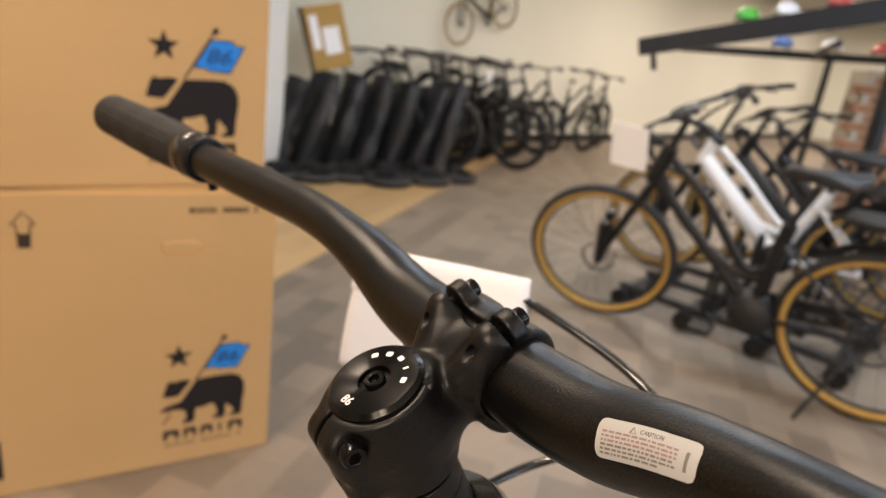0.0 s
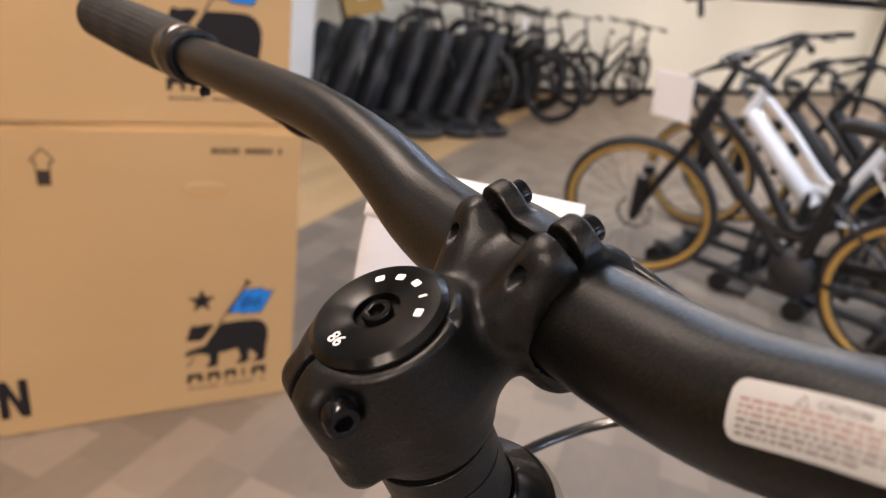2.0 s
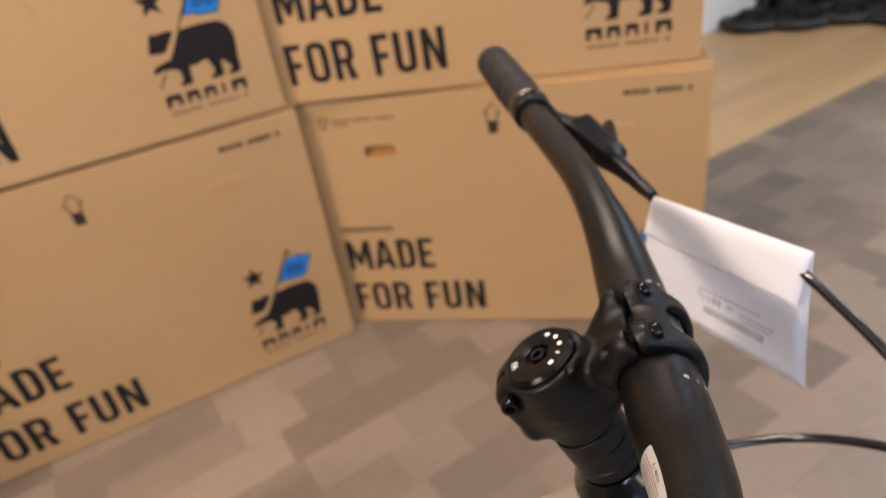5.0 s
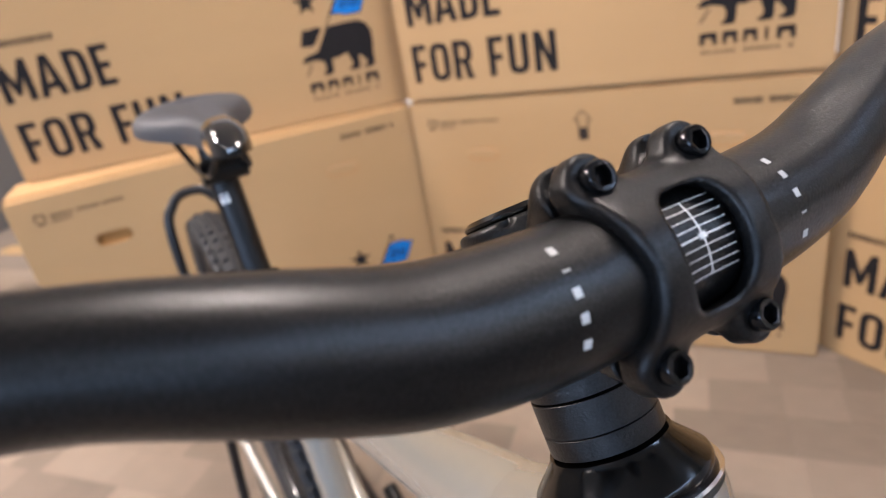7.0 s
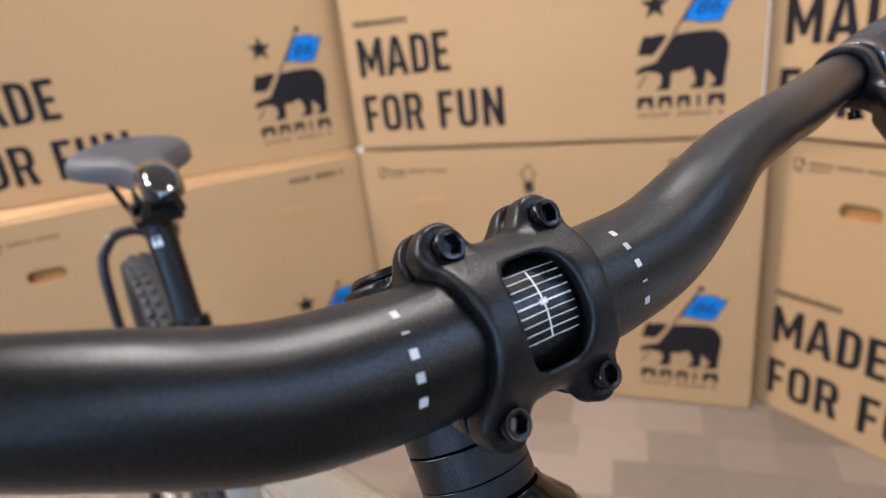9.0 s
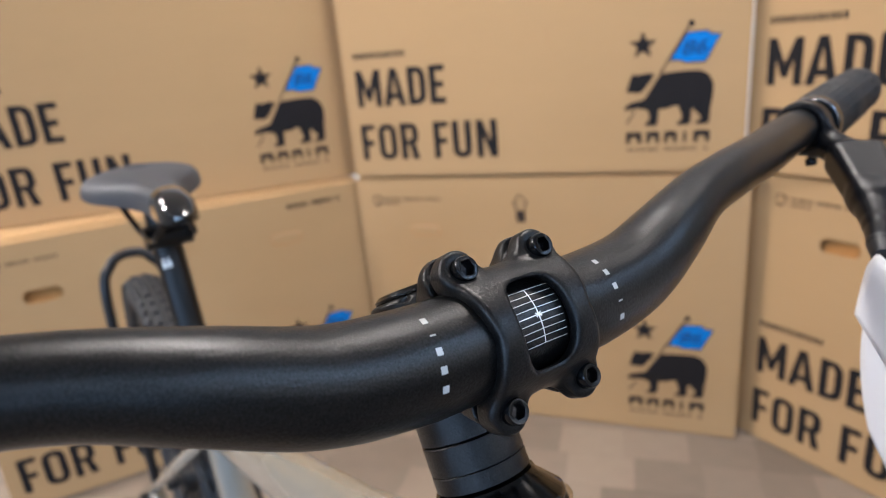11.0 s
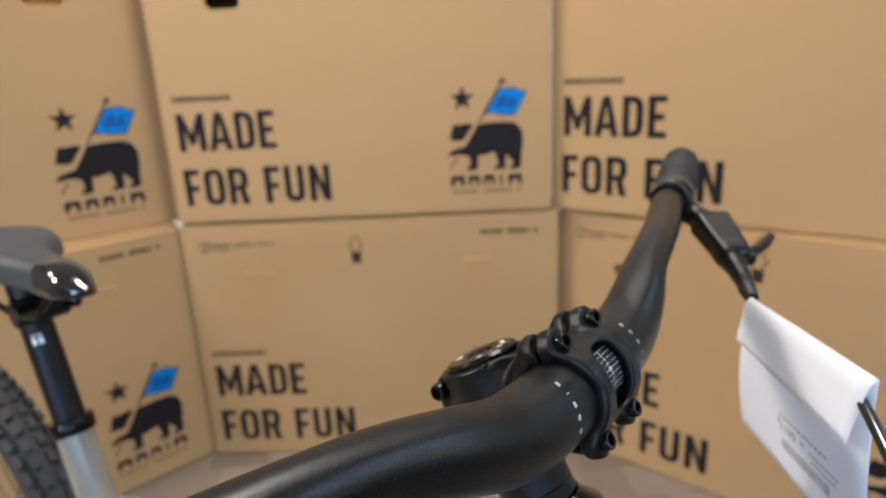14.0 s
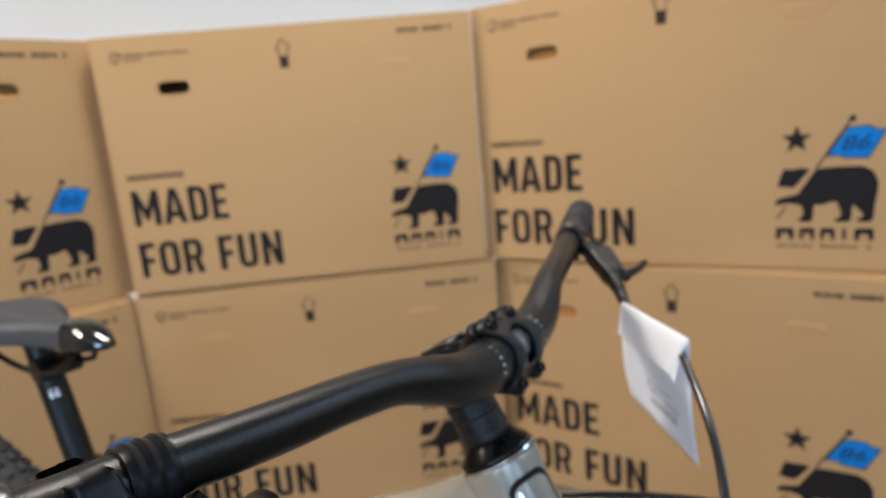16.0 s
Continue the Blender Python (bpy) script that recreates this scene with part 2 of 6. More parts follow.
def smooth_path(pts, per=10):
    """Points on a curve that passes through pts."""
    p = [Vector(q) for q in pts]
    p = [p[0] * 2 - p[1]] + p + [p[-1] * 2 - p[-2]]
    out = []
    for i in range(1, len(p) - 2):
        for j in range(per):
            t = j / per
            out.append(0.5 * ((2 * p[i]) + (p[i + 1] - p[i - 1]) * t + (2 * p[i - 1] - 5 * p[i] + 4 * p[i + 1] - p[i + 2]) * t * t
                              + (3 * p[i] - p[i - 1] - 3 * p[i + 1] + p[i + 2]) * t ** 3))
    out.append(p[-2])
    return out


def lathe(bm, profile, m=None, n=32):
    """profile: (radius, height) pairs, turned round z."""
    rings = []
    vs = []
    for r, h in profile:
        if r < 1e-6:
            rings.append([bm.verts.new((0, 0, h))])
        else:
            rings.append([bm.verts.new((r * math.cos(2 * math.pi * j / n), r * math.sin(2 * math.pi * j / n), h)) for j in range(n)])
        vs += rings[-1]
    for a, b in zip(rings, rings[1:]):
        for j in range(n):
            q = [a[j % len(a)], a[(j + 1) % len(a)], b[(j + 1) % len(b)], b[j % len(b)]]
            q = list(dict.fromkeys(q))
            if len(q) > 2:
                bm.faces.new(q)
    for ring, flip in ((rings[0], True), (rings[-1], False)):
        if len(ring) > 2:
            bm.faces.new(ring[::-1] if flip else ring)
    if m is not None:
        bmesh.ops.transform(bm, matrix=m, verts=vs)
    return bm


def axis_m(p, d):
    """A pose at p whose z points along d."""
    return Matrix.Translation(p) @ Vector(d).to_track_quat("Z", "Y").to_matrix().to_4x4()


def slab(bm, outline, depth, m=None):
    """A flat shape from an outline in x, z, with its face at y = 0 and its back at y = depth."""
    a = [bm.verts.new((x, 0, z)) for x, z in outline]
    b = [bm.verts.new((x, depth, z)) for x, z in outline]
    bm.faces.new(a)
    bm.faces.new(b[::-1])
    for i in range(len(a)):
        j = (i + 1) % len(a)
        bm.faces.new((a[j], a[i], b[i], b[j]))
    if m is not None:
        bmesh.ops.transform(bm, matrix=m, verts=a + b)
    return bm


def rounded(outline, r, n=4):
    """The outline with its corners rounded."""
    out, k = [], len(outline)
    for i in range(k):
        p, a, b = Vector(outline[i]), Vector(outline[i - 1]), Vector(outline[(i + 1) % k])
        ra = min(r, (a - p).length * 0.45)
        rb = min(r, (b - p).length * 0.45)
        s, e = p + (a - p).normalized() * ra, p + (b - p).normalized() * rb
        for j in range(n + 1):
            t = j / n
            out.append(tuple(s * (1 - t) ** 2 + p * 2 * t * (1 - t) + e * t * t))
    return out


def text_mesh(body, width, height, bold=0.0, depth=0.0006, spacing=1.0):
    """Letters in x, z with their face at y = 0, stretched to the width and height, from the corner at the lower left."""
    cu = bpy.data.curves.new("letters", "FONT")
    cu.body, cu.size, cu.offset, cu.resolution_u, cu.space_character = body, 1.0, bold, 3, spacing
    ob = new("letters", cu)
    me = bpy.data.meshes.new_from_object(ob.evaluated_get(bpy.context.evaluated_depsgraph_get()))
    bpy.data.objects.remove(ob)
    bpy.data.curves.remove(cu)
    bm = bmesh.new()
    bm.from_mesh(me)
    bpy.data.meshes.remove(me)
    xs, ys = [v.co.x for v in bm.verts], [v.co.y for v in bm.verts]
    x0, x1, y0, y1 = min(xs), max(xs), min(ys), max(ys)
    for v in bm.verts:
        v.co = Vector(((v.co.x - x0) / (x1 - x0) * width, 0, (v.co.y - y0) / (y1 - y0) * height))
    for f in bm.faces:
        f.normal_update()
        if f.normal.y > 0:
            f.normal_flip()
    q = bmesh.ops.extrude_face_region(bm, geom=bm.faces[:])
    bmesh.ops.translate(bm, vec=(0, -depth, 0), verts=[v for v in q["geom"] if isinstance(v, bmesh.types.BMVert)])
    return bm


def shift(bm, m):
    bmesh.ops.transform(bm, matrix=m, verts=bm.verts[:])
    return bm


def sdf_mesh(f, lo, hi, h):
    """A skin on the zero of the distance field f(x, y, z), as a bmesh (one vertex per crossed cell)."""
    ax = [np.arange(a, b + h, h) for a, b in zip(lo, hi)]
    X, Y, Z = np.meshgrid(*ax, indexing="ij")
    V = f(X, Y, Z)
    S = V < 0
    nx, ny, nz = (len(a) - 1 for a in ax)
    tot, cnt = np.zeros((nx, ny, nz, 3)), np.zeros((nx, ny, nz))
    corners = list(np.ndindex(2, 2, 2))
    for a in corners:
        for d in range(3):
            if a[d]:
                continue
            b = tuple(1 if i == d else a[i] for i in range(3))
            va = V[a[0]:a[0] + nx, a[1]:a[1] + ny, a[2]:a[2] + nz]
            vb = V[b[0]:b[0] + nx, b[1]:b[1] + ny, b[2]:b[2] + nz]
            cross = (va < 0) != (vb < 0)
            t = np.where(cross, va / np.where(cross, va - vb, 1), 0)
            for i in range(3):
                tot[..., i] += np.where(cross, a[i] + (t if i == d else 0), 0)
            cnt += cross
    act = cnt > 0
    ids = np.full(act.shape, -1)
    ids[act] = np.arange(act.sum())
    cell = np.argwhere(act)
    P = (cell + tot[act] / cnt[act][:, None]) * h + np.array(lo)
    e = h * 0.1
    for _ in range(3):
        v = f(*P.T)
        g = np.stack([(f(*(P + np.eye(3)[i] * e).T) - f(*(P - np.eye(3)[i] * e).T)) / (2 * e) for i in range(3)], 1)
        step = (v / np.maximum((g ** 2).sum(1), 0.05))[:, None] * g
        ln = np.linalg.norm(step, axis=1, keepdims=True)
        P = P - step * np.minimum(1, 0.4 * h / np.maximum(ln, 1e-12))
    faces = []
    for d in range(3):
        u, w = [i for i in range(3) if i != d]
        sl = [slice(1, s) for s in (nx, ny, nz)]
        sl[d] = slice(0, (nx, ny, nz)[d])
        s2 = list(sl)
        s2[d] = slice(1, (nx, ny, nz)[d] + 1)
        A, B = S[tuple(sl)], S[tuple(s2)]
        off = np.array([s.start for s in sl])
        for inside in (True, False):
            c = np.argwhere((A != B) & (A == inside)) + off
            du, dw = np.eye(3, dtype=int)[u], np.eye(3, dtype=int)[w]
            q = np.stack([ids[tuple((c - du - dw).T)], ids[tuple((c - dw).T)], ids[tuple(c.T)], ids[tuple((c - du).T)]], 1)
            flip = inside == (d == 1)
            faces += (q[:, ::-1] if flip else q).tolist()
    me = bpy.data.meshes.new("skin")
    me.from_pydata(P.tolist(), [], [q for q in faces if min(q) >= 0])
    bm = bmesh.new()
    bm.from_mesh(me)
    bpy.data.meshes.remove(me)
    return bm


def smin(a, b, k):
    hh = np.clip(0.5 + 0.5 * (b - a) / k, 0, 1)
    return b * (1 - hh) + a * hh - k * hh * (1 - hh)


def smax(a, b, k):
    return -smin(-a, -b, k)


def d_capsule(x, y, z, a, b, ra, rb=None):
    a, b = np.array(a, float), np.array(b, float)
    d = b - a
    t = np.clip(((x - a[0]) * d[0] + (y - a[1]) * d[1] + (z - a[2]) * d[2]) / (d @ d), 0, 1)
    r = ra if rb is None else ra + (rb - ra) * t
    return np.sqrt((x - a[0] - d[0] * t) ** 2 + (y - a[1] - d[1] * t) ** 2 + (z - a[2] - d[2] * t) ** 2) - r


def d_cyl(r2, h, rad, half, edge=0.0):
    """A cylinder from the distance r2 to its axis and the height h along it."""
    dx, dy = r2 - rad + edge, np.abs(h) - half + edge
    return np.minimum(np.maximum(dx, dy), 0) + np.hypot(np.maximum(dx, 0), np.maximum(dy, 0)) - edge


def d_box(x, y, z, half, edge=0.0):
    q = [np.abs(c) - s + edge for c, s in zip((x, y, z), half)]
    return np.minimum(np.maximum(np.maximum(*q[:2]), q[2]), 0) + np.sqrt(sum(np.maximum(c, 0) ** 2 for c in q)) - edge


# ---------------- the room ----------------
def wall_run(name, a, b, z0, z1, thick, mat, label, holes=()):
    """A wall from a to b (its face is on the left of the way from a to b), with openings (from, to, sill, head)."""
    a, b = Vector(a), Vector(b)
    d = b - a
    m = Matrix.Translation((a.x, a.y, 0)) @ Matrix.Rotation(math.atan2(d.y, d.x), 4, "Z")
    bm, x = bmesh.new(), 0.0
    for u0, u1, s, h in sorted(holes):
        box(bm, (x, -thick, z0), (u0, 0, z1))
        box(bm, (u0, -thick, z0), (u1, 0, s))
        box(bm, (u0, -thick, h), (u1, 0, z1))
        x = u1
    box(bm, (x, -thick, z0), (d.length, 0, z1))
    return setting(name, shift(bm, m), mat, label, "wall")


wall_run("wall_north", (5.2, 1.75), (-3.6, 1.1), 0, CEIL_Z, 0.16, WALL_GREY, "pale grey painted wall behind the stacked cartons")
wall_run("wall_east", (21.6, -4.089), (5.2, 2.784), 0, CEIL_Z, 0.16, WALL_CREAM, "cream painted shop wall behind the parked bicycles")
wall_run("wall_far", (21.6, -7.0), (21.6, -4.089), 0, CEIL_Z, 0.16, WALL_CREAM, "cream painted end wall of the shop")
wall_run("wall_south", (-3.6, -7.0), (21.6, -7.0), 0, CEIL_Z, 0.16, WALL_DARK, "charcoal painted wall with three shop windows",
         [(1.0, 3.2, 0.85, 2.55), (4.0, 6.2, 0.85, 2.55), (7.0, 9.2, 0.85, 2.55)])
wall_run("wall_west", (-3.6, 1.1), (-3.6, -7.0), 0, CEIL_Z, 0.16, WALL_DARK, "unseen rear wall of the shop, kept dark against bounce")
setting("ceiling", new_box((-3.8, -7.2, CEIL_Z), (21.8, 3.0, CEIL_Z + 0.1)), CEILING_WHITE, "white mineral tile ceiling", "ceiling")
for i, wx in enumerate((-1.5, 1.5, 4.5)):
    w = thing("window_%d" % (i + 1), pose(wx, -7.08, 0.85), "tall shop window with a dark metal frame", "window", "", "structure")
    bm = bmesh.new()
    for lo, hi in (((-1.1, -0.03, 0), (1.1, 0.03, 0.06)), ((-1.1, -0.03, 1.64), (1.1, 0.03, 1.7)), ((-1.1, -0.03, 0.06), (-1.04, 0.03, 1.64)), ((1.04, -0.03, 0.06), (1.1, 0.03, 1.64))):
        box(bm, lo, hi)
    part("window_frame", bm, BLACK_PAINT, w, smooth=False)
setting("backdrop", new_box((-4.5, -8.4, -0.5), (9.0, -8.35, 4.0)), WINDOW_GLOW, "bright overcast daylight outside the windows", "backdrop")
for lx, ly, _ in LAMPS:
    lamp = thing("ceiling_light", pose(lx, ly, CEIL_Z), "assumed flat ceiling light with a white diffuser, out of view", "ceiling light", "ceiling lights of the shop")
    bm = bmesh.new()
    for lo, hi in (((-0.60, -0.18, -0.08), (0.60, -0.15, 0)), ((-0.60, 0.15, -0.08), (0.60, 0.18, 0)), ((-0.60, -0.15, -0.08), (-0.57, 0.15, 0)), ((0.57, -0.15, -0.08), (0.60, 0.15, 0))):
        box(bm, lo, hi)
    part("frame", bm, CEILING_WHITE, lamp, smooth=False)
    part("diffuser", new_box((-0.57, -0.15, -0.07), (0.57, 0.15, -0.055)), LAMP_GLOW, lamp, smooth=False)

for lx, ly, _ in STRIPS:
    lamp = thing("strip_light", pose(lx, ly, CEIL_Z), "long cool-white strip light on the ceiling", "strip light", "strip lights over the aisle")
    bm = bmesh.new()
    for lo, hi in (((-0.18, -0.78, -0.08), (-0.15, 0.78, 0)), ((0.15, -0.78, -0.08), (0.18, 0.78, 0)), ((-0.15, -0.78, -0.08), (0.15, -0.75, 0)), ((-0.15, 0.75, -0.08), (0.15, 0.78, 0))):
        box(bm, lo, hi)
    part("frame", bm, CEILING_WHITE, lamp, smooth=False)
    part("diffuser", new_box((-0.15, -0.75, -0.07), (0.15, 0.75, -0.055)), STRIP_GLOW, lamp, smooth=False)

# floor: one slab, with vinyl blocks and oak planks laid on it
floor = setting("floor", new_box((-3.8, -7.2, -0.12), (21.8, 3.0, -0.004)), GROUT, "vinyl floor of mixed brown-grey blocks beside oak planks", "floor")


# ---------------- cartons ----------------
BW, BH, BD = 1.115, 0.7745, 0.20


def print_part(bm, u, v, mat, parent, name, label="", stuff=False):
    o = part(name, shift(bm, Matrix.Translation((u, -0.0004, v))), mat, parent, label, False)
    if stuff:
        o["kind"] = "stuff"
    return o


def carton(m, holes, label, crease, x0=0.0, x1=0.0, arrow=0.555, rise=0.0):
    """A bicycle carton: face at y = 0, lower left corner at the origin. holes: for each of the two grips open, lit or shut."""
    c = thing("bike_carton", m, label, "cardboard box", "stacked cartons")
    bm = bmesh.new()
    e, ch = 0.004, 0.003
    lid = max(0.0, rise - 0.008)
    outer = [bm.verts.new((x, 0, z)) for x, z in rounded([(-x0 + ch, ch), (BW + x1 - ch, ch), (BW + x1 - ch, BH + lid - ch), (-x0 + ch, BH + lid - ch)], 0.006, 3)]
    edges = [bm.edges.new((outer[i], outer[(i + 1) % len(outer)])) for i in range(len(outer))]
    loops = []
    for (u, v), how in zip(((0.223, 0.617), (0.882, 0.634)), holes):
        if how == "shut":
            continue
        pts = []
        for k in range(24):
            a = 2 * math.pi * k / 24
            ca, sa = math.cos(a), math.sin(a)
            pts.append((u + math.copysign(0.030, ca) * (1 if abs(ca) > 1e-6 else 0) + 0.017 * ca, v + 0.0185 * sa))
        lp = [bm.verts.new((x, 0, z)) for x, z in pts]
        loops.append(lp)
        edges += [bm.edges.new((lp[i], lp[(i + 1) % 24])) for i in range(24)]
    bmesh.ops.triangle_fill(bm, edges=edges, use_beauty=True, use_dissolve=False, normal=(0, -1, 0))
    for f in bm.faces:
        f.normal_update()
        if f.normal.y > 0:
            f.normal_flip()
    for lp in loops:
        back = [bm.verts.new(v.co + Vector((0, e, 0))) for v in lp]
        for i in range(24):
            bm.faces.new((lp[i], lp[(i + 1) % 24], back[(i + 1) % 24], back[i]))
    k = len(outer)
    top = BH + rise
    full = rounded([(-x0, 0), (BW + x1, 0), (BW + x1, top), (-x0, top)], 0.006, 3)
    deep = [bm.verts.new(v.co + Vector((0, 0.030, 0))) for v in outer]
    rim = [bm.verts.new((x, 0.030, z)) for x, z in full]
    for p, q in ((outer, deep), (deep, rim)):
        for i in range(k):
            bm.faces.new((p[(i + 1) % k], p[i], q[i], q[(i + 1) % k]))
    outer = rim
    rear = [bm.verts.new((v.co.x, BD, v.co.z)) for v in outer]
    for i in range(k):
        bm.faces.new((outer[(i + 1) % k], outer[i], rear[i], rear[(i + 1) % k]))
    bm.faces.new(rear[::-1])
    part("carton_body", bm, CARD, c, smooth=False)
    for z in (0.0015, BH - 0.0015):
        part("flap_seam", new_box((0.004, BD * 0.5 - 0.0008, z - 0.0018), (BW - 0.004, BD * 0.5 + 0.0008, z + 0.0018)), CARD_EDGE_BOUNCE, c, smooth=False)
    for (u, v), how in zip(((0.223, 0.617), (0.882, 0.634)), holes):
        if how == "lit":
            part("grip_flap", new_box((-0.058, 0, -0.028), (0.058, 0.003, 0.060), 0, Matrix.Translation((u, 0.025, v)) @ Matrix.Rotation(radians(-38), 4, "X")), CARD_EDGE_BOUNCE, c, smooth=False)
        if how == "shut":
            oval = [(u + math.copysign(0.028, math.cos(a)) + 0.018 * math.cos(a), 0.0006, v + 0.017 * math.sin(a)) for a in (2 * math.pi * (j + 0.5) / 28 for j in range(28))]
            part("grip_cut", sweep(bmesh.new(), oval, 0.0019, 6, True), CARD_EDGE_BOUNCE, c)
            lip = [(x, -0.0002, z - 0.0024) for x, _, z in oval[1:14]]
            part("grip_lip", sweep(bmesh.new(), lip, 0.0020, 6, False, 0.6), PALE_CARD, c, "pale edge of the grip flap")
    # slogan
    for row, u, v in ((MADE, 0.043, 0.2145), (FOR_FUN, 0.039, 0.053)):
        for ch, w, gap in row:
            print_part(letter(ch, w, 0.108), u, v, INK_BLACK, c, "slogan_letter")
            u += w + gap
    print_part(address_bar(0.172, 0.016, 13), 0.043, 0.355, INK_BLACK, c, "printed_line", stuff=True)
    # emblem of plain shapes
    st = [(0.036 * (1 if j % 2 == 0 else 0.40) * math.sin(math.pi * j / 5), 0.036 * (1 if j % 2 == 0 else 0.40) * math.cos(math.pi * j / 5)) for j in range(10)]
    print_part(slab(bmesh.new(), st[::-1], -0.0005), 0.871, 0.329, INK_BLACK, c, "emblem_star")
    pole = [(0.9125, 0.2581), (0.9164, 0.2563), (0.9833, 0.3678), (0.9802, 0.3706)]
    print_part(slab(bmesh.new(), pole, -0.0005), 0, 0, INK_BLACK, c, "emblem_pole")
    print_part(slab(bmesh.new(), [(0.9856 + 0.0075 * math.cos(a), 0.3724 + 0.0082 * math.sin(a)) for a in (j * math.pi / 6 for j in range(12))], -0.0005), 0, 0, INK_BLACK, c, "emblem_knob")
    print_part(slab(bmesh.new(), [(0.9786, 0.3505), (1.0229, 0.3514), (1.0307, 0.3422), (1.0517, 0.3413), (1.0198, 0.281), (0.9708, 0.2819), (0.9685, 0.2874), (0.9389, 0.2883)], -0.0005), 0, 0, INK_BLUE, c, "emblem_flag")
    print_part(slab(bmesh.new(), [(0.9767, 0.3532), (1.0245, 0.3546), (1.0323, 0.345), (1.056, 0.3445), (1.0218, 0.2773), (0.9689, 0.2787), (0.9665, 0.2842), (0.9343, 0.2851)], -0.0003), 0, 0, INK_BLACK, c, "emblem_border")
    bm = text_mesh("86", 0.058, 0.036, 0.012, 0.0003)
    for v in bm.verts:
        v.co.x += v.co.z * 0.32
    print_part(bm, 0.9623, 0.2974, INK_NAVY, c, "emblem_number").location.y -= 0.0006
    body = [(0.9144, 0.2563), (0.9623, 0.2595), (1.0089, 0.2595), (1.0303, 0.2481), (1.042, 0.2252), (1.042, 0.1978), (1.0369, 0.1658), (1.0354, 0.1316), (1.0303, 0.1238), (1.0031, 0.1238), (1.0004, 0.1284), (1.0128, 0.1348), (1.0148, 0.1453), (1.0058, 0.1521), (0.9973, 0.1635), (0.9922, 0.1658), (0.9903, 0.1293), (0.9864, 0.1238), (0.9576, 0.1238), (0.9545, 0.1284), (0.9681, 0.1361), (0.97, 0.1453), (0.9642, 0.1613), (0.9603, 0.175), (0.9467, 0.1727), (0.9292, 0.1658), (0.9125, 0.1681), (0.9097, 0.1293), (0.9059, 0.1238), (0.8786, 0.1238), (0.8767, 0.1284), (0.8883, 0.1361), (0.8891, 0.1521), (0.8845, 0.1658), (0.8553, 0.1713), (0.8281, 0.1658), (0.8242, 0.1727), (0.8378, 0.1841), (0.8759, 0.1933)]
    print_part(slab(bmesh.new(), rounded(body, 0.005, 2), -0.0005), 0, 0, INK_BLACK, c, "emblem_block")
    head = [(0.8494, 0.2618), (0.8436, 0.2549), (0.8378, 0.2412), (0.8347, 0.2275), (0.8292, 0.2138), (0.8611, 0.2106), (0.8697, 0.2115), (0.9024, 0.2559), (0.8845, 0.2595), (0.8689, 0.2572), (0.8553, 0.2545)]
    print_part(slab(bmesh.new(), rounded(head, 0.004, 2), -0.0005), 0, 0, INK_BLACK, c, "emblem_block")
    print_part(slab(bmesh.new(), [(0.8502, 0.1635), (0.8549, 0.1622), (0.8323, 0.1302), (0.8284, 0.1329)], -0.0005), 0, 0, INK_FAINT, c, "emblem_pole")
    for u, w in ((0.830, 0.040), (0.882, 0.033), (0.927, 0.031), (0.974, 0.007), (0.999, 0.039)):
        print_part(wordmark_block(w, 0.029), u, 0.079, INK_BLACK, c, "emblem_bar")
    print_part(address_bar(0.205, 0.007, 15), 0.834, 0.058, INK_FAINT, c, "printed_line", stuff=True)
    # upper marks
    bm = bmesh.new()
    sweep(bm, [(x, 0, z) for x, z in rounded([(-0.0125, 0.030), (-0.0125, 0.054), (-0.023, 0.054), (0, 0.083), (0.023, 0.054), (0.0125, 0.054), (0.0125, 0.030)], 0.003, 2)], 0.0024, 6, True, 0.3)
    box(bm, (-0.013, -0.0006, 0.0), (0.013, 0.0, 0.034))
    print_part(bm, arrow, 0.648, INK_MARK, c, "arrow_mark")
    bm = bmesh.new()
    for j in range(3):
        a0 = math.radians(90 + 120 * j)
        sweep(bm, [(0.013 * math.cos(a0 + t), 0, 0.014 * math.sin(a0 + t)) for t in (0.2 + 0.16 * i for i in range(11))], 0.0036, 6, False, 0.3)
    print_part(bm, 0.072, 0.714, INK_MARK, c, "recycling_mark")
    print_part(address_bar(0.185, 0.008, 20), 0.098, 0.713, INK_FAINT, c, "printed_line", stuff=True)
    print_part(address_bar(0.050, 0.006, 6), 0.098, 0.700, INK_FAINT, c, "printed_line", stuff=True)
    print_part(address_bar(0.168, 0.014, 15), 0.898, 0.722, INK_BLACK, c, "printed_line", stuff=True)
    if crease:
        part("crease", sweep(bmesh.new(), smooth_path(crease, 6), 0.0016, 6, False, 0.4), DENT, c)
    return c


MADE = (("M", 0.080, 0.008), ("A", 0.070, 0.010), ("D", 0.056, 0.012), ("E", 0.048, 0.0))
FOR_FUN = (("F", 0.046, 0.012), ("O", 0.060, 0.013), ("R", 0.058, 0.050), ("F", 0.046, 0.013), ("U", 0.058, 0.016), ("N", 0.062, 0.0))


def bend(pts, n=5):
    """An outline from (x, z, radius) corners, each corner rounded by its own radius."""
    out, k = [], len(pts)
    for i in range(k):
        p, q, s = Vector(pts[i][:2]), Vector(pts[i - 1][:2]), Vector(pts[(i + 1) % k][:2])
        r = pts[i][2] if len(pts[i]) > 2 else 0
        if not r:
            out.append(tuple(p))
            continue
        e0, e1 = p + (q - p).normalized() * r, p + (s - p).normalized() * r
        for j in range(n + 1):
            t = j / n
            out.append(tuple(e0 * (1 - t) ** 2 + p * 2 * t * (1 - t) + e1 * t * t))
    return out


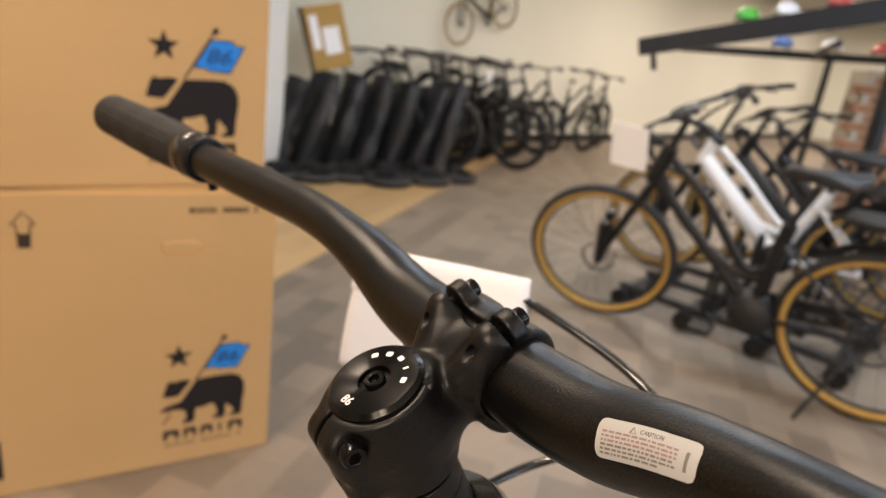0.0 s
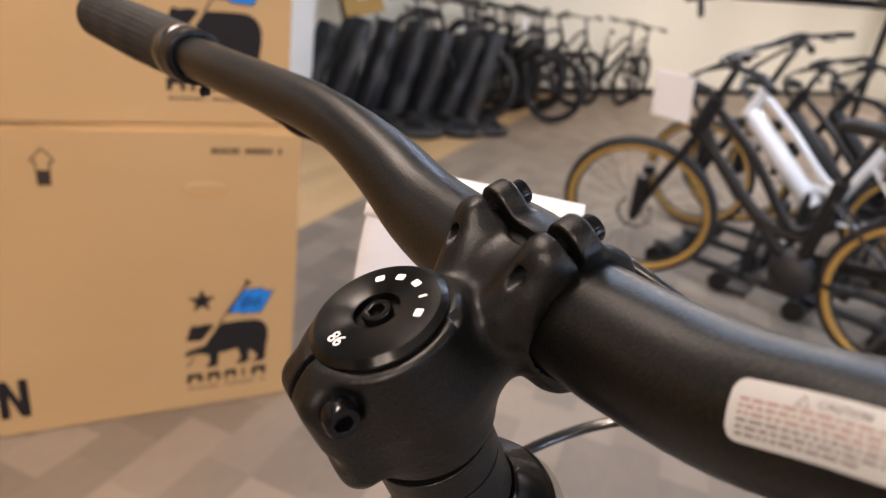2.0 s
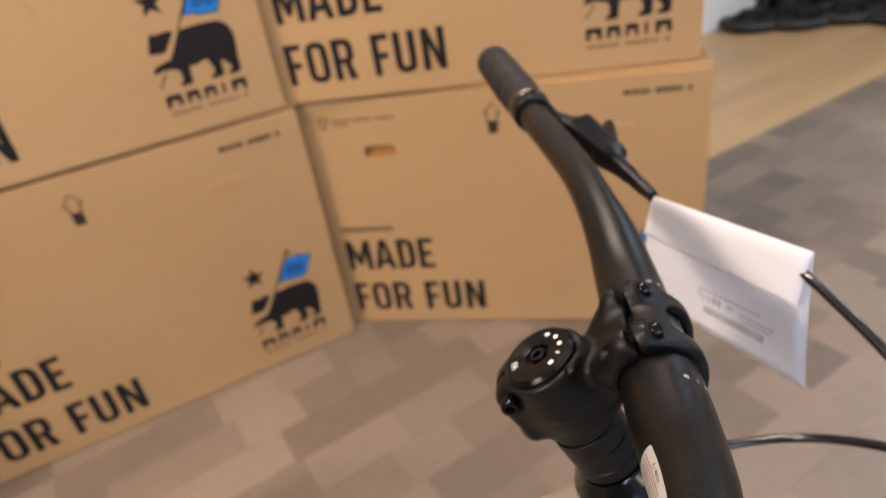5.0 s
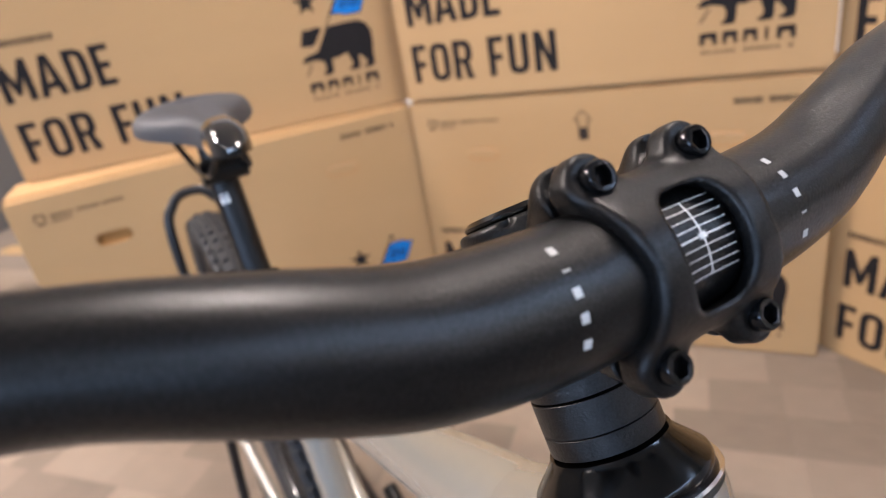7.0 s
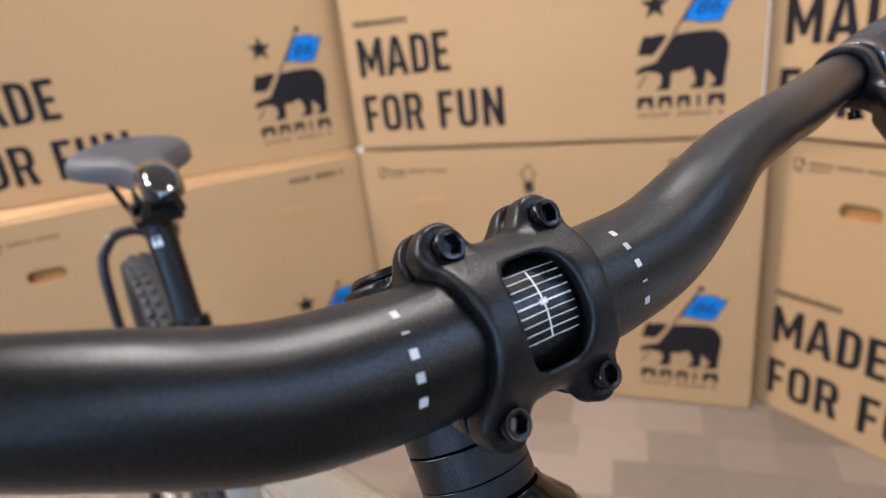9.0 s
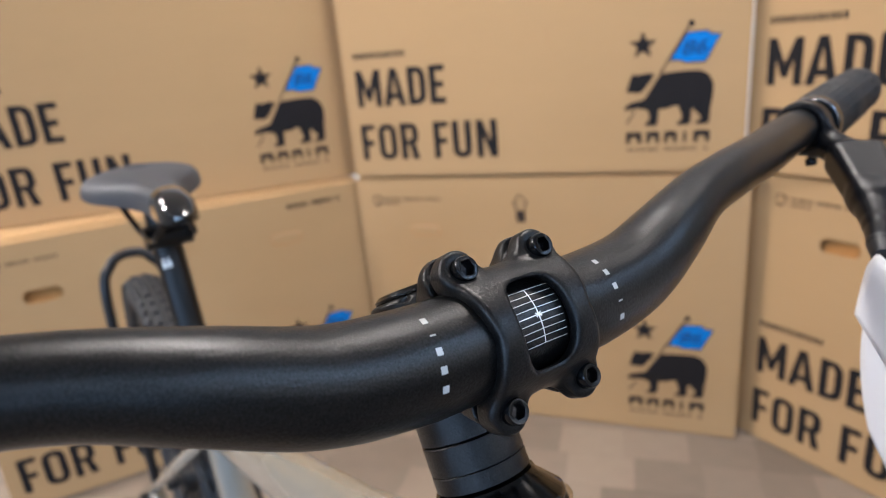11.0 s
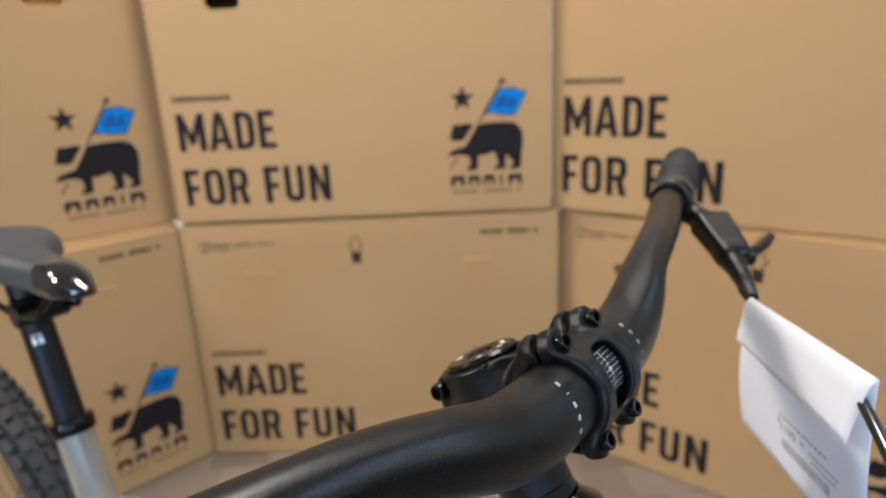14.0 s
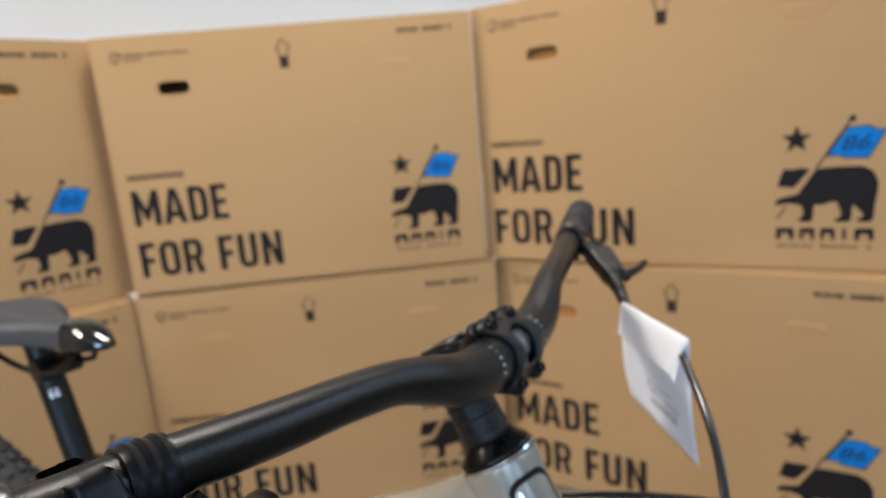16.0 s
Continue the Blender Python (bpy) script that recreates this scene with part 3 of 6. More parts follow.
def inked(loops, depth=0.0006):
    """A flat printed shape in x, z from its outline and the outlines of its holes."""
    bm, edges = bmesh.new(), []
    for lp in loops:
        vs = [bm.verts.new((x, 0, z)) for x, z in lp]
        edges += [bm.edges.new((vs[i], vs[(i + 1) % len(vs)])) for i in range(len(vs))]
    bmesh.ops.triangle_fill(bm, edges=edges, use_beauty=True, use_dissolve=False, normal=(0, -1, 0))
    for f in bm.faces:
        f.normal_update()
        if f.normal.y > 0:
            f.normal_flip()
    q = bmesh.ops.extrude_face_region(bm, geom=bm.faces[:])
    bmesh.ops.translate(bm, vec=(0, -depth, 0), verts=[v for v in q["geom"] if isinstance(v, bmesh.types.BMVert)])
    return bm


def letter(ch, w, h):
    """One heavy, narrow printed capital."""
    s, t = 0.178 * h, 0.150 * h
    m = h * 0.50
    if ch == "M":
        k = s / w
        o = [(0, 0), (k, 0), (k, 0.56), (0.42, 0.17), (0.58, 0.17), (1 - k, 0.56), (1 - k, 0), (1, 0), (1, 1), (1 - k * 0.93, 1), (0.5, 0.46), (k * 0.93, 1), (0, 1)]
        return inked([[(x * w, z * h) for x, z in o]])
    if ch == "N":
        k = s / w
        o = [(0, 0), (k, 0), (k, 0.60), (1 - k, 0), (1, 0), (1, 1), (1 - k, 1), (1 - k, 0.40), (k, 1), (0, 1)]
        return inked([[(x * w, z * h) for x, z in o]])
    if ch == "A":
        k = s / w * 1.02
        o = [(0, 0), (k, 0), (k + 0.065, 0.19), (1 - k - 0.065, 0.19), (1 - k, 0), (1, 0), (0.5 + k * 0.52, 1), (0.5 - k * 0.52, 1)]
        return inked([[(x * w, z * h) for x, z in o], [(x * w, z * h) for x, z in ((k + 0.11, 0.335), (1 - k - 0.11, 0.335), (0.5, 0.80))]])
    if ch == "E":
        return inked([[(0, 0), (w, 0), (w, t), (s, t), (s, m - t / 2), (w * 0.88, m - t / 2), (w * 0.88, m + t / 2), (s, m + t / 2), (s, h - t), (w, h - t), (w, h), (0, h)]])
    if ch == "F":
        return inked([[(0, 0), (s, 0), (s, m - t * 0.65), (w * 0.90, m - t * 0.65), (w * 0.90, m + t * 0.35), (s, m + t * 0.35), (s, h - t), (w, h - t), (w, h), (0, h)]])
    if ch == "D":
        return inked([bend([(0, 0), (w, 0, w * 0.60), (w, h, w * 0.60), (0, h)]), bend([(s, t), (w - s, t, w * 0.26), (w - s, h - t, w * 0.26), (s, h - t)])])
    if ch == "O":
        r, q = w * 0.499, w * 0.24
        return inked([bend([(0, 0, r), (w, 0, r), (w, h, r), (0, h, r)]), bend([(s, t, q * 0.75), (w - s, t, q * 0.75), (w - s, h - t, q * 0.75), (s, h - t, q * 0.75)])])
    if ch == "U":
        r = w * 0.499
        return inked([bend([(0, h), (0, 0, r), (w, 0, r), (w, h), (w - s, h), (w - s, t, w * 0.19), (s, t, w * 0.19), (s, h)])])
    z = h * 0.42
    return inked([bend([(0, 0), (s, 0), (s, z - t * 0.15), (w * 0.50, z - t * 0.15), (w - s * 1.05, 0), (w + 0.001, 0), (w * 0.80, z, 0.004), (w, z + h * 0.10, h * 0.09), (w, h, w * 0.50), (0, h)]),
                  bend([(s, z + t * 0.75), (w - s, z + t * 0.75, h * 0.08), (w - s, h - t, h * 0.08), (s, h - t)])])


def address_bar(width, height, n):
    """A line of writing too small to read: a row of plain bars."""
    bm, rng, x = bmesh.new(), random.Random(n), 0.0
    w = width / n
    for i in range(n):
        if n > 14 and i % 7 == 6:
            continue
        box(bm, (i * w, -0.0006, 0), (i * w + w * rng.uniform(0.52, 0.68), 0, height))
    return bm


def wordmark_block(w, h):
    """A plain block, open below where it is wide."""
    if w < 0.02:
        return inked([[(0, 0), (w, 0), (w, h), (0, h)]])
    s = w * 0.27
    return inked([bend([(0, 0), (s, 0), (s, h * 0.52), (w - s, h * 0.52), (w - s, 0), (w, 0), (w, h, 0.006), (0, h, 0.006)], 3)])


CARTONS = [  # x, y, z, turn, grips, label, crease
    (-0.7538, -0.8239, 0.0, 46.99, ("lit", "shut"), "brown cardboard bicycle carton standing on the floor with black slogan print", None),
    (-0.8526, -0.6852, 0.78, 40.91, ("lit", "lit"), "brown cardboard bicycle carton stacked on another, both hand grips pushed in", None),
    (0.0211, -0.0177, 0.0, 0.85, ("shut", "shut"), "brown cardboard bicycle carton with both hand grips shut, on the floor", None),
    (0.0270, -0.0187, 0.7892, 1.42, ("open", "shut"), "brown cardboard bicycle carton on top of another, one dark open grip", [(0.62, 0, 0.40), (0.63, -0.0006, 0.365), (0.625, 0, 0.34)]),
    (1.1578, 0.0557, 0.0, -37.33, ("lit", "shut"), "brown cardboard bicycle carton on the floor, ending the stack", None),
    (1.1287, 0.0508, 0.78, -33.17, ("lit", "shut"), "brown cardboard bicycle carton stacked at the end, blue flag print", None),
]
EXTRA = ((0, 0.020), (0, 0.020), (0.0, 0.012), (0, 0.010), (0.012, 0), (0, 0))
ARROWS = (0.555, 0.555, 0.525, 0.555, 0.555, 0.555)
RISES = (0.0045, 0.0, 0.0143, 0.0, 0.0045, 0.0)  # lower tops raised to close the bright gap under the cartons above
SIZES = (1, 1, 1, 0.978, 1, 1)
for (x, y, z, turn, holes, label, crease), (x0, x1), arrow, rise, size in zip(CARTONS, EXTRA, ARROWS, RISES, SIZES):
    carton(pose(x, y, z + 0.002, 0, 0, turn) @ Matrix.Scale(size, 4), holes, label, crease, x0, x1, arrow, rise)

# ---------------- the bicycle in front ----------------
BIKE = pose(0.9454, -1.5471, 0, 0, 0, -31.86)
ZC = 1.0819
TH = radians(27.6)
bike = thing("mountain_bike", BIKE, "champagne silver mountain bike with black handlebar in a floor stand", "bicycle")
# stem space: x along the stem, y to the left, z along the steerer; the origin is the middle of the bar clamp
STEM = Matrix.Translation((0.0, 0.0002, ZC - 0.001)) @ Matrix.Rotation(radians(-1.83), 4, "Z") @ Matrix.Rotation(radians(-1.09), 4, "X") @ Matrix.Rotation(-TH, 4, "Y")
SX = -0.0417


# half of the bar from the middle outward: how far along, back, up and thick
BAR_Y = (0, 0.035, 0.06, 0.085, 0.11, 0.14, 0.18, 0.23, 0.30, 0.42)
BAR_X = (0, 0, -0.0009, -0.0036, -0.0083, -0.0129, -0.0204, -0.0318, -0.0442, -0.0712)
BAR_Z = (0, 0, 0.0032, 0.0118, 0.0194, 0.0236, 0.0257, 0.0287, 0.0322, 0.0407)
BAR_R = (0.0159, 0.0159, 0.0150, 0.0133, 0.0113, 0.0109, 0.0111, 0.0112, 0.0111, 0.0111)
SLOPES = {}


def along(vals, y):
    """A smooth curve through vals at BAR_Y."""
    y = min(abs(y), 0.42)
    if vals not in SLOPES:
        SLOPES[vals] = np.gradient(np.array(vals), np.array(BAR_Y))
    m = SLOPES[vals]
    i = max(j for j in range(len(BAR_Y) - 1) if BAR_Y[j] <= y)
    h = BAR_Y[i + 1] - BAR_Y[i]
    t = (y - BAR_Y[i]) / h
    return float((2 * t ** 3 - 3 * t * t + 1) * vals[i] + (t ** 3 - 2 * t * t + t) * h * m[i] + (3 * t * t - 2 * t ** 3) * vals[i + 1] + (t ** 3 - t * t) * h * m[i + 1])


def bar_x(y):
    return along(BAR_X, y) + 0.0086 * y


def bar_z(y):
    return along(BAR_Z, y) - 0.042 * y - 0.0007


def bar_r(y):
    return along(BAR_R, y)


def bar_point(y, ang, lift=0.0):
    """A point on the bar's skin at y; ang in degrees from straight back, up."""
    a = radians(ang)
    r = bar_r(y) + lift
    t = Vector((bar_x(y + 0.001) - bar_x(y - 0.001), 0.002, bar_z(y + 0.001) - bar_z(y - 0.001))).normalized()
    back = (Vector((-1, 0, 0)) + t * t.x).normalized()
    up = back.cross(t)
    if up.z < 0:
        up = -up
    return Vector((bar_x(y), y, ZC + bar_z(y))) + (back * math.cos(a) + up * math.sin(a)) * r


def bar_patch(y0, y1, a0, a1, lift, n=10, k=8):
    """A thin patch bent round the bar."""
    bm = bmesh.new()
    g = [[bm.verts.new(bar_point(y0 + (y1 - y0) * i / n, a0 + (a1 - a0) * j / k, lift)) for j in range(k + 1)] for i in range(n + 1)]
    for i in range(n):
        for j in range(k):
            bm.faces.new((g[i][j], g[i][j + 1], g[i + 1][j + 1], g[i + 1][j]))
    bmesh.ops.recalc_face_normals(bm, faces=bm.faces[:])
    c = sum((f.normal.dot(f.calc_center_median() - Vector((bar_x((y0 + y1) / 2), (y0 + y1) / 2, ZC + bar_z((y0 + y1) / 2)))) for f in bm.faces))
    if c < 0:
        bmesh.ops.reverse_faces(bm, faces=bm.faces[:])
    return bm


ys = [-0.412 + 0.824 * i / 160 for i in range(161)]
handlebar = part("handlebar", sweep(bmesh.new(), [(bar_x(y), y, ZC + bar_z(y)) for y in ys], [bar_r(y) for y in ys], 40), BAR_BLACK, bike, "satin black riser handlebar")
# level marks in the clamp's window: front angles run on past the top
for j in range(9):
    a = 146.5 + (j - 4) * 7.3
    h = 0.52 if j == 4 else 0.32
    part("level_line", bar_patch(-0.0086, 0.0086, a - h, a + h, 0.00012, 2, 1), WHITE_INK, handlebar)
part("level_line", bar_patch(-0.00018, 0.00018, 117.5, 175.5, 0.00016, 1, 14), WHITE_INK, handlebar)
for k in range(3):
    ca, sa = math.cos(math.pi * k / 3 + 0.5), math.sin(math.pi * k / 3 + 0.5)
    part("level_mark", sweep(bmesh.new(), [bar_point(s * 0.0011 * ca, 146.5 + s * math.degrees(0.0011 * sa / 0.0159), 0.0001) for s in (-1, 1)], 0.00022, 6), WHITE_INK, handlebar)
# maker's mark as plain blocks, both sides
for side in (-1, 1):
    for j in range(5):
        a = (111.5, 129, 147, 164, 183)[j] if side > 0 else (181, 163, 146, 130, 113)[j]
        y0, y1 = (0.0321, 0.0340) if side > 0 else (-0.0355, -0.0336)
        da = 3.6 if j != 3 else 0.9
        part("bar_mark", bar_patch(y0, y1, a - da, a + da, 0.00012, 1, 3), MARK_INK, handlebar)
# caution label: u runs along its writing, v down
LY0, LY1 = -0.0690, -0.0998


def label_point(u, v, lift):
    y = LY0 + (LY1 - LY0) * u + 0.0004 * v
    return bar_point(y, (41 + 7 * u) * (1 - v) + (-2.5 + 4 * u) * v, lift)


def label_patch(u0, u1, v0, v1, lift, n=4, k=2, corner=0.0):
    bm = bmesh.new()
    w, h = 0.0315, 0.0110
    g = []
    for i in range(n + 1):
        u = u0 + (u1 - u0) * i / n
        e = min(u - u0, u1 - u) * w
        cut = (corner - math.sqrt(max(0.0, corner ** 2 - (corner - e) ** 2))) / h if e < corner else 0.0
        g.append([bm.verts.new(label_point(u, v0 + cut + (v1 - v0 - 2 * cut) * j / k, lift)) for j in range(k + 1)])
    for i in range(n):
        for j in range(k):
            bm.faces.new((g[i][j], g[i][j + 1], g[i + 1][j + 1], g[i + 1][j]))
    bm.normal_update()
    bm.faces.ensure_lookup_table()
    f = bm.faces[0]
    c = f.calc_center_median()
    if f.normal.dot(c - Vector((bar_x(c.y), c.y, ZC + bar_z(c.y)))) < 0:
        bmesh.ops.reverse_faces(bm, faces=bm.faces[:])
    return bm


label = part("caution_label", label_patch(0, 1, 0, 1, 0.00018, 60, 12, 0.0022), LABEL_WHITE, handlebar, "white caution sticker with small print")
rng = random.Random(5)
for j in range(6):
    v = 0.30 + j * 0.105
    u = 0.06
    while u < (0.80 if j < 5 else 0.6):
        w = rng.uniform(0.02, 0.075)
        part("print_bar", label_patch(u, min(u + w, 0.82), v, v + 0.055, 0.00026, 2, 1), LABEL_RED if j < 3 else LABEL_INK, label)
        u += w + 0.014
part("print_bar", label_patch(0.89, 0.92, 0.30, 0.78, 0.00026, 1, 5), LABEL_INK, label)
bm = text_mesh("CAUTION", 0.23, 0.12, 0.01, 0.00005)
for v in bm.verts:
    v.co = label_point(0.43 + v.co.x, 0.235 - v.co.z, 0.00026)
bmesh.ops.recalc_face_normals(bm, faces=bm.faces[:])
part("caution_word", bm, LABEL_INK, label, smooth=False)
part("warning_triangle", sweep(bmesh.new(), [label_point(u, v, 0.00022) for u, v in ((0.335, 0.25), (0.395, 0.25), (0.365, 0.10))], 0.00016, 6, True), LABEL_INK, label)


def f_stem(x, y, z):
    r_st = np.hypot(x - SX, y)
    d = d_cyl(r_st + 0.0020 * np.clip(-z / 0.012, 0, 1), z - 0.0005, 0.0196, 0.0200, 0.0018)
    # split lug behind the steerer, narrower towards its foot
    lug = d_box(x - (SX - 0.0162), y, z - 0.0016, (0.0106, 0.0120, 0.0174), 0.0062)
    d = smin(d, lug, 0.006)
    # neck
    d = smin(d, d_capsule(x, y, z, (SX + 0.008, 0, -0.001), (-0.012, 0, -0.001), 0.0142, 0.0138), 0.010)
    r_bar = np.hypot(x, z)
    clamp = smax(d_cyl(r_bar, y, 0.0197, 0.0196, 0.0015), x + 0.0010, 0.001)
    clamp = smax(clamp, -(x + 0.0165), 0.006)
    d = smin(d, clamp, 0.007)
    for sy in (-1, 1):
        up = smin(d_capsule(x, y, z, (-0.0160, sy * 0.0118, 0.0100), (-0.0035, sy * 0.0143, 0.0200), 0.0060, 0.0062),
                  d_capsule(x, y, z, (-0.0035, sy * 0.0143, 0.0200), (0.006, sy * 0.0143, 0.0204), 0.0062), 0.002)
        d = smin(d, smax(up, x + 0.0010, 0.0008), 0.0055)
        low = d_capsule(x, y, z, (-0.0085, sy * 0.0125, -0.0150), (0.004, sy * 0.0143, -0.0200), 0.0056, 0.0060)
        d = smin(d, smax(low, x + 0.0010, 0.0008), 0.0050)
    # valley between the upper ears
    d = smax(d, -d_capsule(x, y, z, (-0.030, 0, 0.0285), (0.010, 0, 0.0275), 0.0088), 0.004)
    for sy in (-1, 1):
        d = smax(d, -d_cyl(np.hypot(y - sy * 0.0143, z - 0.0204), x + 0.016, 0.0021, 0.0140), 0.0006)
    d = np.maximum(d, -(r_bar - 0.01595))
    # notch half way down the lug, slit and pinch bolt seats
    d = smax(d, -d_capsule(x, y, z, (SX - 0.0290, -0.03, -0.0020), (SX - 0.0290, 0.03, -0.0020), 0.0036), 0.0020)
    d = smax(d, -d_capsule(x, y, z, (SX - 0.0260, -0.0185, -0.0010), (SX - 0.0080, -0.0225, -0.0030), 0.0036), 0.0030)
    d = smax(d, -d_box(x - (SX - 0.022), y, z, (0.0125, 0.00095, 0.03)), 0.0006)
    for sy, zz in ((-1, 0.0140), (1, -0.0080)):
        d = smax(d, -d_cyl(np.hypot(x - (SX - 0.0195), z - zz), y - sy * 0.0172, 0.0054, 0.0064, 0.0012), 0.0022)
    return d


stem = part("stem", shift(sdf_mesh(f_stem, (-0.0720, -0.0245, -0.0300), (0.0040, 0.0245, 0.0300), 0.0007), STEM), STEM_BLACK, bike, "matt black forged stem")


def f_plate(x, y, z):
    r_bar = np.hypot(x, z)
    half = 0.0170 + 0.0030 * np.clip(np.abs(z) / 0.020, 0, 1)
    d = smax(np.hypot(x, z) - 0.0203, np.abs(y) - half, 0.0022)
    for sy in (-1, 1):
        for zz in (0.0204, -0.0204):
            boss = d_cyl(np.hypot(y - sy * 0.0143, z - zz), x - 0.0045, 0.0062, 0.0040, 0.0016)
            d = smin(d, boss, 0.0045)
    d = smax(d, 0.0021 - x, 0.0008)
    d = np.maximum(d, -(r_bar - 0.01595))
    win = (np.abs(y / 0.0094) ** 3.4 + np.abs((z) / 0.0128) ** 3.4) ** (1 / 3.4) - 1
    d = smax(d, -np.maximum(win * 0.0094, 0.004 - x), 0.0016)
    # saddle between the bosses above and below
    d = smax(d, -d_capsule(x, y, z, (-0.01, 0, 0.0295), (0.02, 0, 0.0275), 0.0078), 0.0035)
    d = smax(d, -d_capsule(x, y, z, (-0.01, 0, -0.0295), (0.02, 0, -0.0275), 0.0078), 0.0035)
    return d


plate = part("faceplate", shift(sdf_mesh(f_plate, (-0.001, -0.0245, -0.0300), (0.0230, 0.0245, 0.0300), 0.00080), STEM), STEM_BLACK, bike, "matt black clamp plate with an open window")


def bolt(p, d, parent, r=0.0037, length=0.0048, sock=0.0021):
    """A socket-head bolt whose head looks along d."""
    m = axis_m(p, d)
    bm = lathe(bmesh.new(), [(r * 0.94, 0), (r, 0.0004), (r, length - 0.0006), (r * 0.9, length), (sock * 1.2, length)], None, 28)
    b0 = [v for v in bm.verts if abs(v.co.z - length) < 1e-6 and math.hypot(v.co.x, v.co.y) < sock * 1.3]
    for f in [f for f in bm.faces if all(v in b0 for v in f.verts)]:
        bm.faces.remove(f)
    hexr = [bm.verts.new((sock * 1.12 * math.cos(math.pi * j / 3), sock * 1.12 * math.sin(math.pi * j / 3), length - 0.0022)) for j in range(6)]
    bm.faces.new(hexr)
    b0.sort(key=lambda v: math.atan2(v.co.y, v.co.x))
    top = [bm.verts.new((sock * 1.12 * math.cos(math.pi * j / 3), sock * 1.12 * math.sin(math.pi * j / 3), length - 0.0001)) for j in range(6)]
    for j in range(6):
        bm.faces.new((top[j], top[(j + 1) % 6], hexr[(j + 1) % 6], hexr[j]))
    bmesh.ops.bridge_loops(bm, edges=[e for e in bm.edges if all(v in b0 for v in e.verts) or all(v in top for v in e.verts)])
    sweep(bm, [(0, 0, 0.0005), (0, 0, -0.009)], r * 0.56, 12)
    bmesh.ops.recalc_face_normals(bm, faces=bm.faces[:])
    return part("bolt", shift(bm, m), BOLT_BLACK, parent, "black socket-head bolt")


sdir = (STEM.to_3x3() @ Vector((1, 0, 0)))
adir = (STEM.to_3x3() @ Vector((0, 0, 1)))
for sy in (-1, 1):
    for zz in (0.0204, -0.0204):
        bolt(STEM @ Vector((0.0074, sy * 0.0143, zz)), sdir, plate)
        part("bolt_shank", sweep(bmesh.new(), [STEM @ Vector((-0.006 + 0.00035 * k, sy * 0.0143, zz)) for k in range(29)], [0.0023 if k % 2 else 0.0019 for k in range(29)], 14), BOLT_BLACK, plate, "threaded steel shank")
bolt(STEM @ Vector((SX - 0.0195, -0.0106, 0.0140)), STEM.to_3x3() @ Vector((0, -1, 0)), stem, 0.0040, 0.0056, 0.0021)
bolt(STEM @ Vector((SX - 0.0195, 0.0106, -0.0080)), STEM.to_3x3() @ Vector((0, 1, 0)), stem, 0.0040, 0.0056, 0.0021)
cap = part("top_cap", shift(lathe(bmesh.new(), [(0.0070, 0.0), (0.0166, 0.0), (0.0168, 0.0004), (0.0172, 0.0008), (0.0172, 0.0016), (0.0156, 0.0029), (0.0064, 0.0030), (0.0059, 0.0027), (0.0057, 0.0010), (0.0, 0.0010)], None, 72), Matrix.Identity(4)), CAP_TURNED, stem, "turned black top cap")
cap.matrix_basis = STEM @ Matrix.Translation((SX, 0, 0.0203))
bolt(STEM @ Vector((SX, 0, 0.0205)), adir, stem, 0.0038, 0.0027, 0.0020)
for j in range(5):
    a = radians(84 - j * 28.5)
    w = 0.0012 if j != 3 else 0.0004
    bm = slab(bmesh.new(), rounded([(-w, -0.0010), (w, -0.0010), (w, 0.0010), (-w, 0.0010)], 0.0004, 2), 0.00008)
    m = STEM @ Matrix.Translation((SX, 0, 0.0203 + 0.00302)) @ Matrix.Rotation(a - radians(25), 4, "Z") @ Matrix.Translation((0.0114, 0, 0)) @ Matrix.Rotation(radians(-90), 4, "Z") @ Matrix.Rotation(radians(-90), 4, "X")
    part("cap_mark", shift(bm, m), WHITE_INK, stem, smooth=False)
m = STEM @ Matrix.Translation((SX, 0, 0.0203 + 0.00306)) @ Matrix.Rotation(radians(180 + 8), 4, "Z") @ Matrix.Translation((0.0113, 0, 0)) @ Matrix.Rotation(radians(90), 4, "Z") @ Matrix.Rotation(radians(-90), 4, "X")
part("cap_number", shift(text_mesh("86", 0.0044, 0.0034, 0.01, 0.00005), m @ Matrix.Translation((-0.0022, 0, -0.0017))), WHITE_INK, stem, smooth=False)

# steerer spacers and headset
def on_steerer(profile, mat, name, parent, label="", n=48):
    return part(name, shift(lathe(bmesh.new(), profile, None, n), STEM @ Matrix.Translation((SX - 0.0016, 0, 0))), mat, parent, label)


for z in (-0.0205, -0.0310, -0.0410):
    h = 0.0098 if z > -0.04 else 0.006
    on_steerer([(0.0140, z - h), (0.0168, z - h), (0.0170, z - h + 0.0002), (0.0170, z - 0.0002), (0.0168, z), (0.0140, z)], STEM_BLACK, "spacer", bike, "black headset spacer")
on_steerer([(0.012, -0.0605), (0.0252, -0.0605), (0.0258, -0.0590), (0.0254, -0.0570), (0.0186, -0.0500), (0.0178, -0.0480), (0.012, -0.0480)], CAP_BLACK, "headset_cover", bike, "black cone-shaped headset cover")

on_steerer([(0.020, -0.0622), (0.0272, -0.0622), (0.0275, -0.0614), (0.0272, -0.0605), (0.020, -0.0605)], CHROME, "headset_rim", bike, "thin bright ring under the headset cover")

# frame, turned a little against the bar
FR = Matrix.Translation((-0.04, 0, 0)) @ Matrix.Rotation(radians(-3.5), 4, "Z") @ Matrix.Translation((0.04, 0, 0))


def st_pt(z, x=0.0, y=0.0):
    return STEM @ Vector((SX + x, y, z))


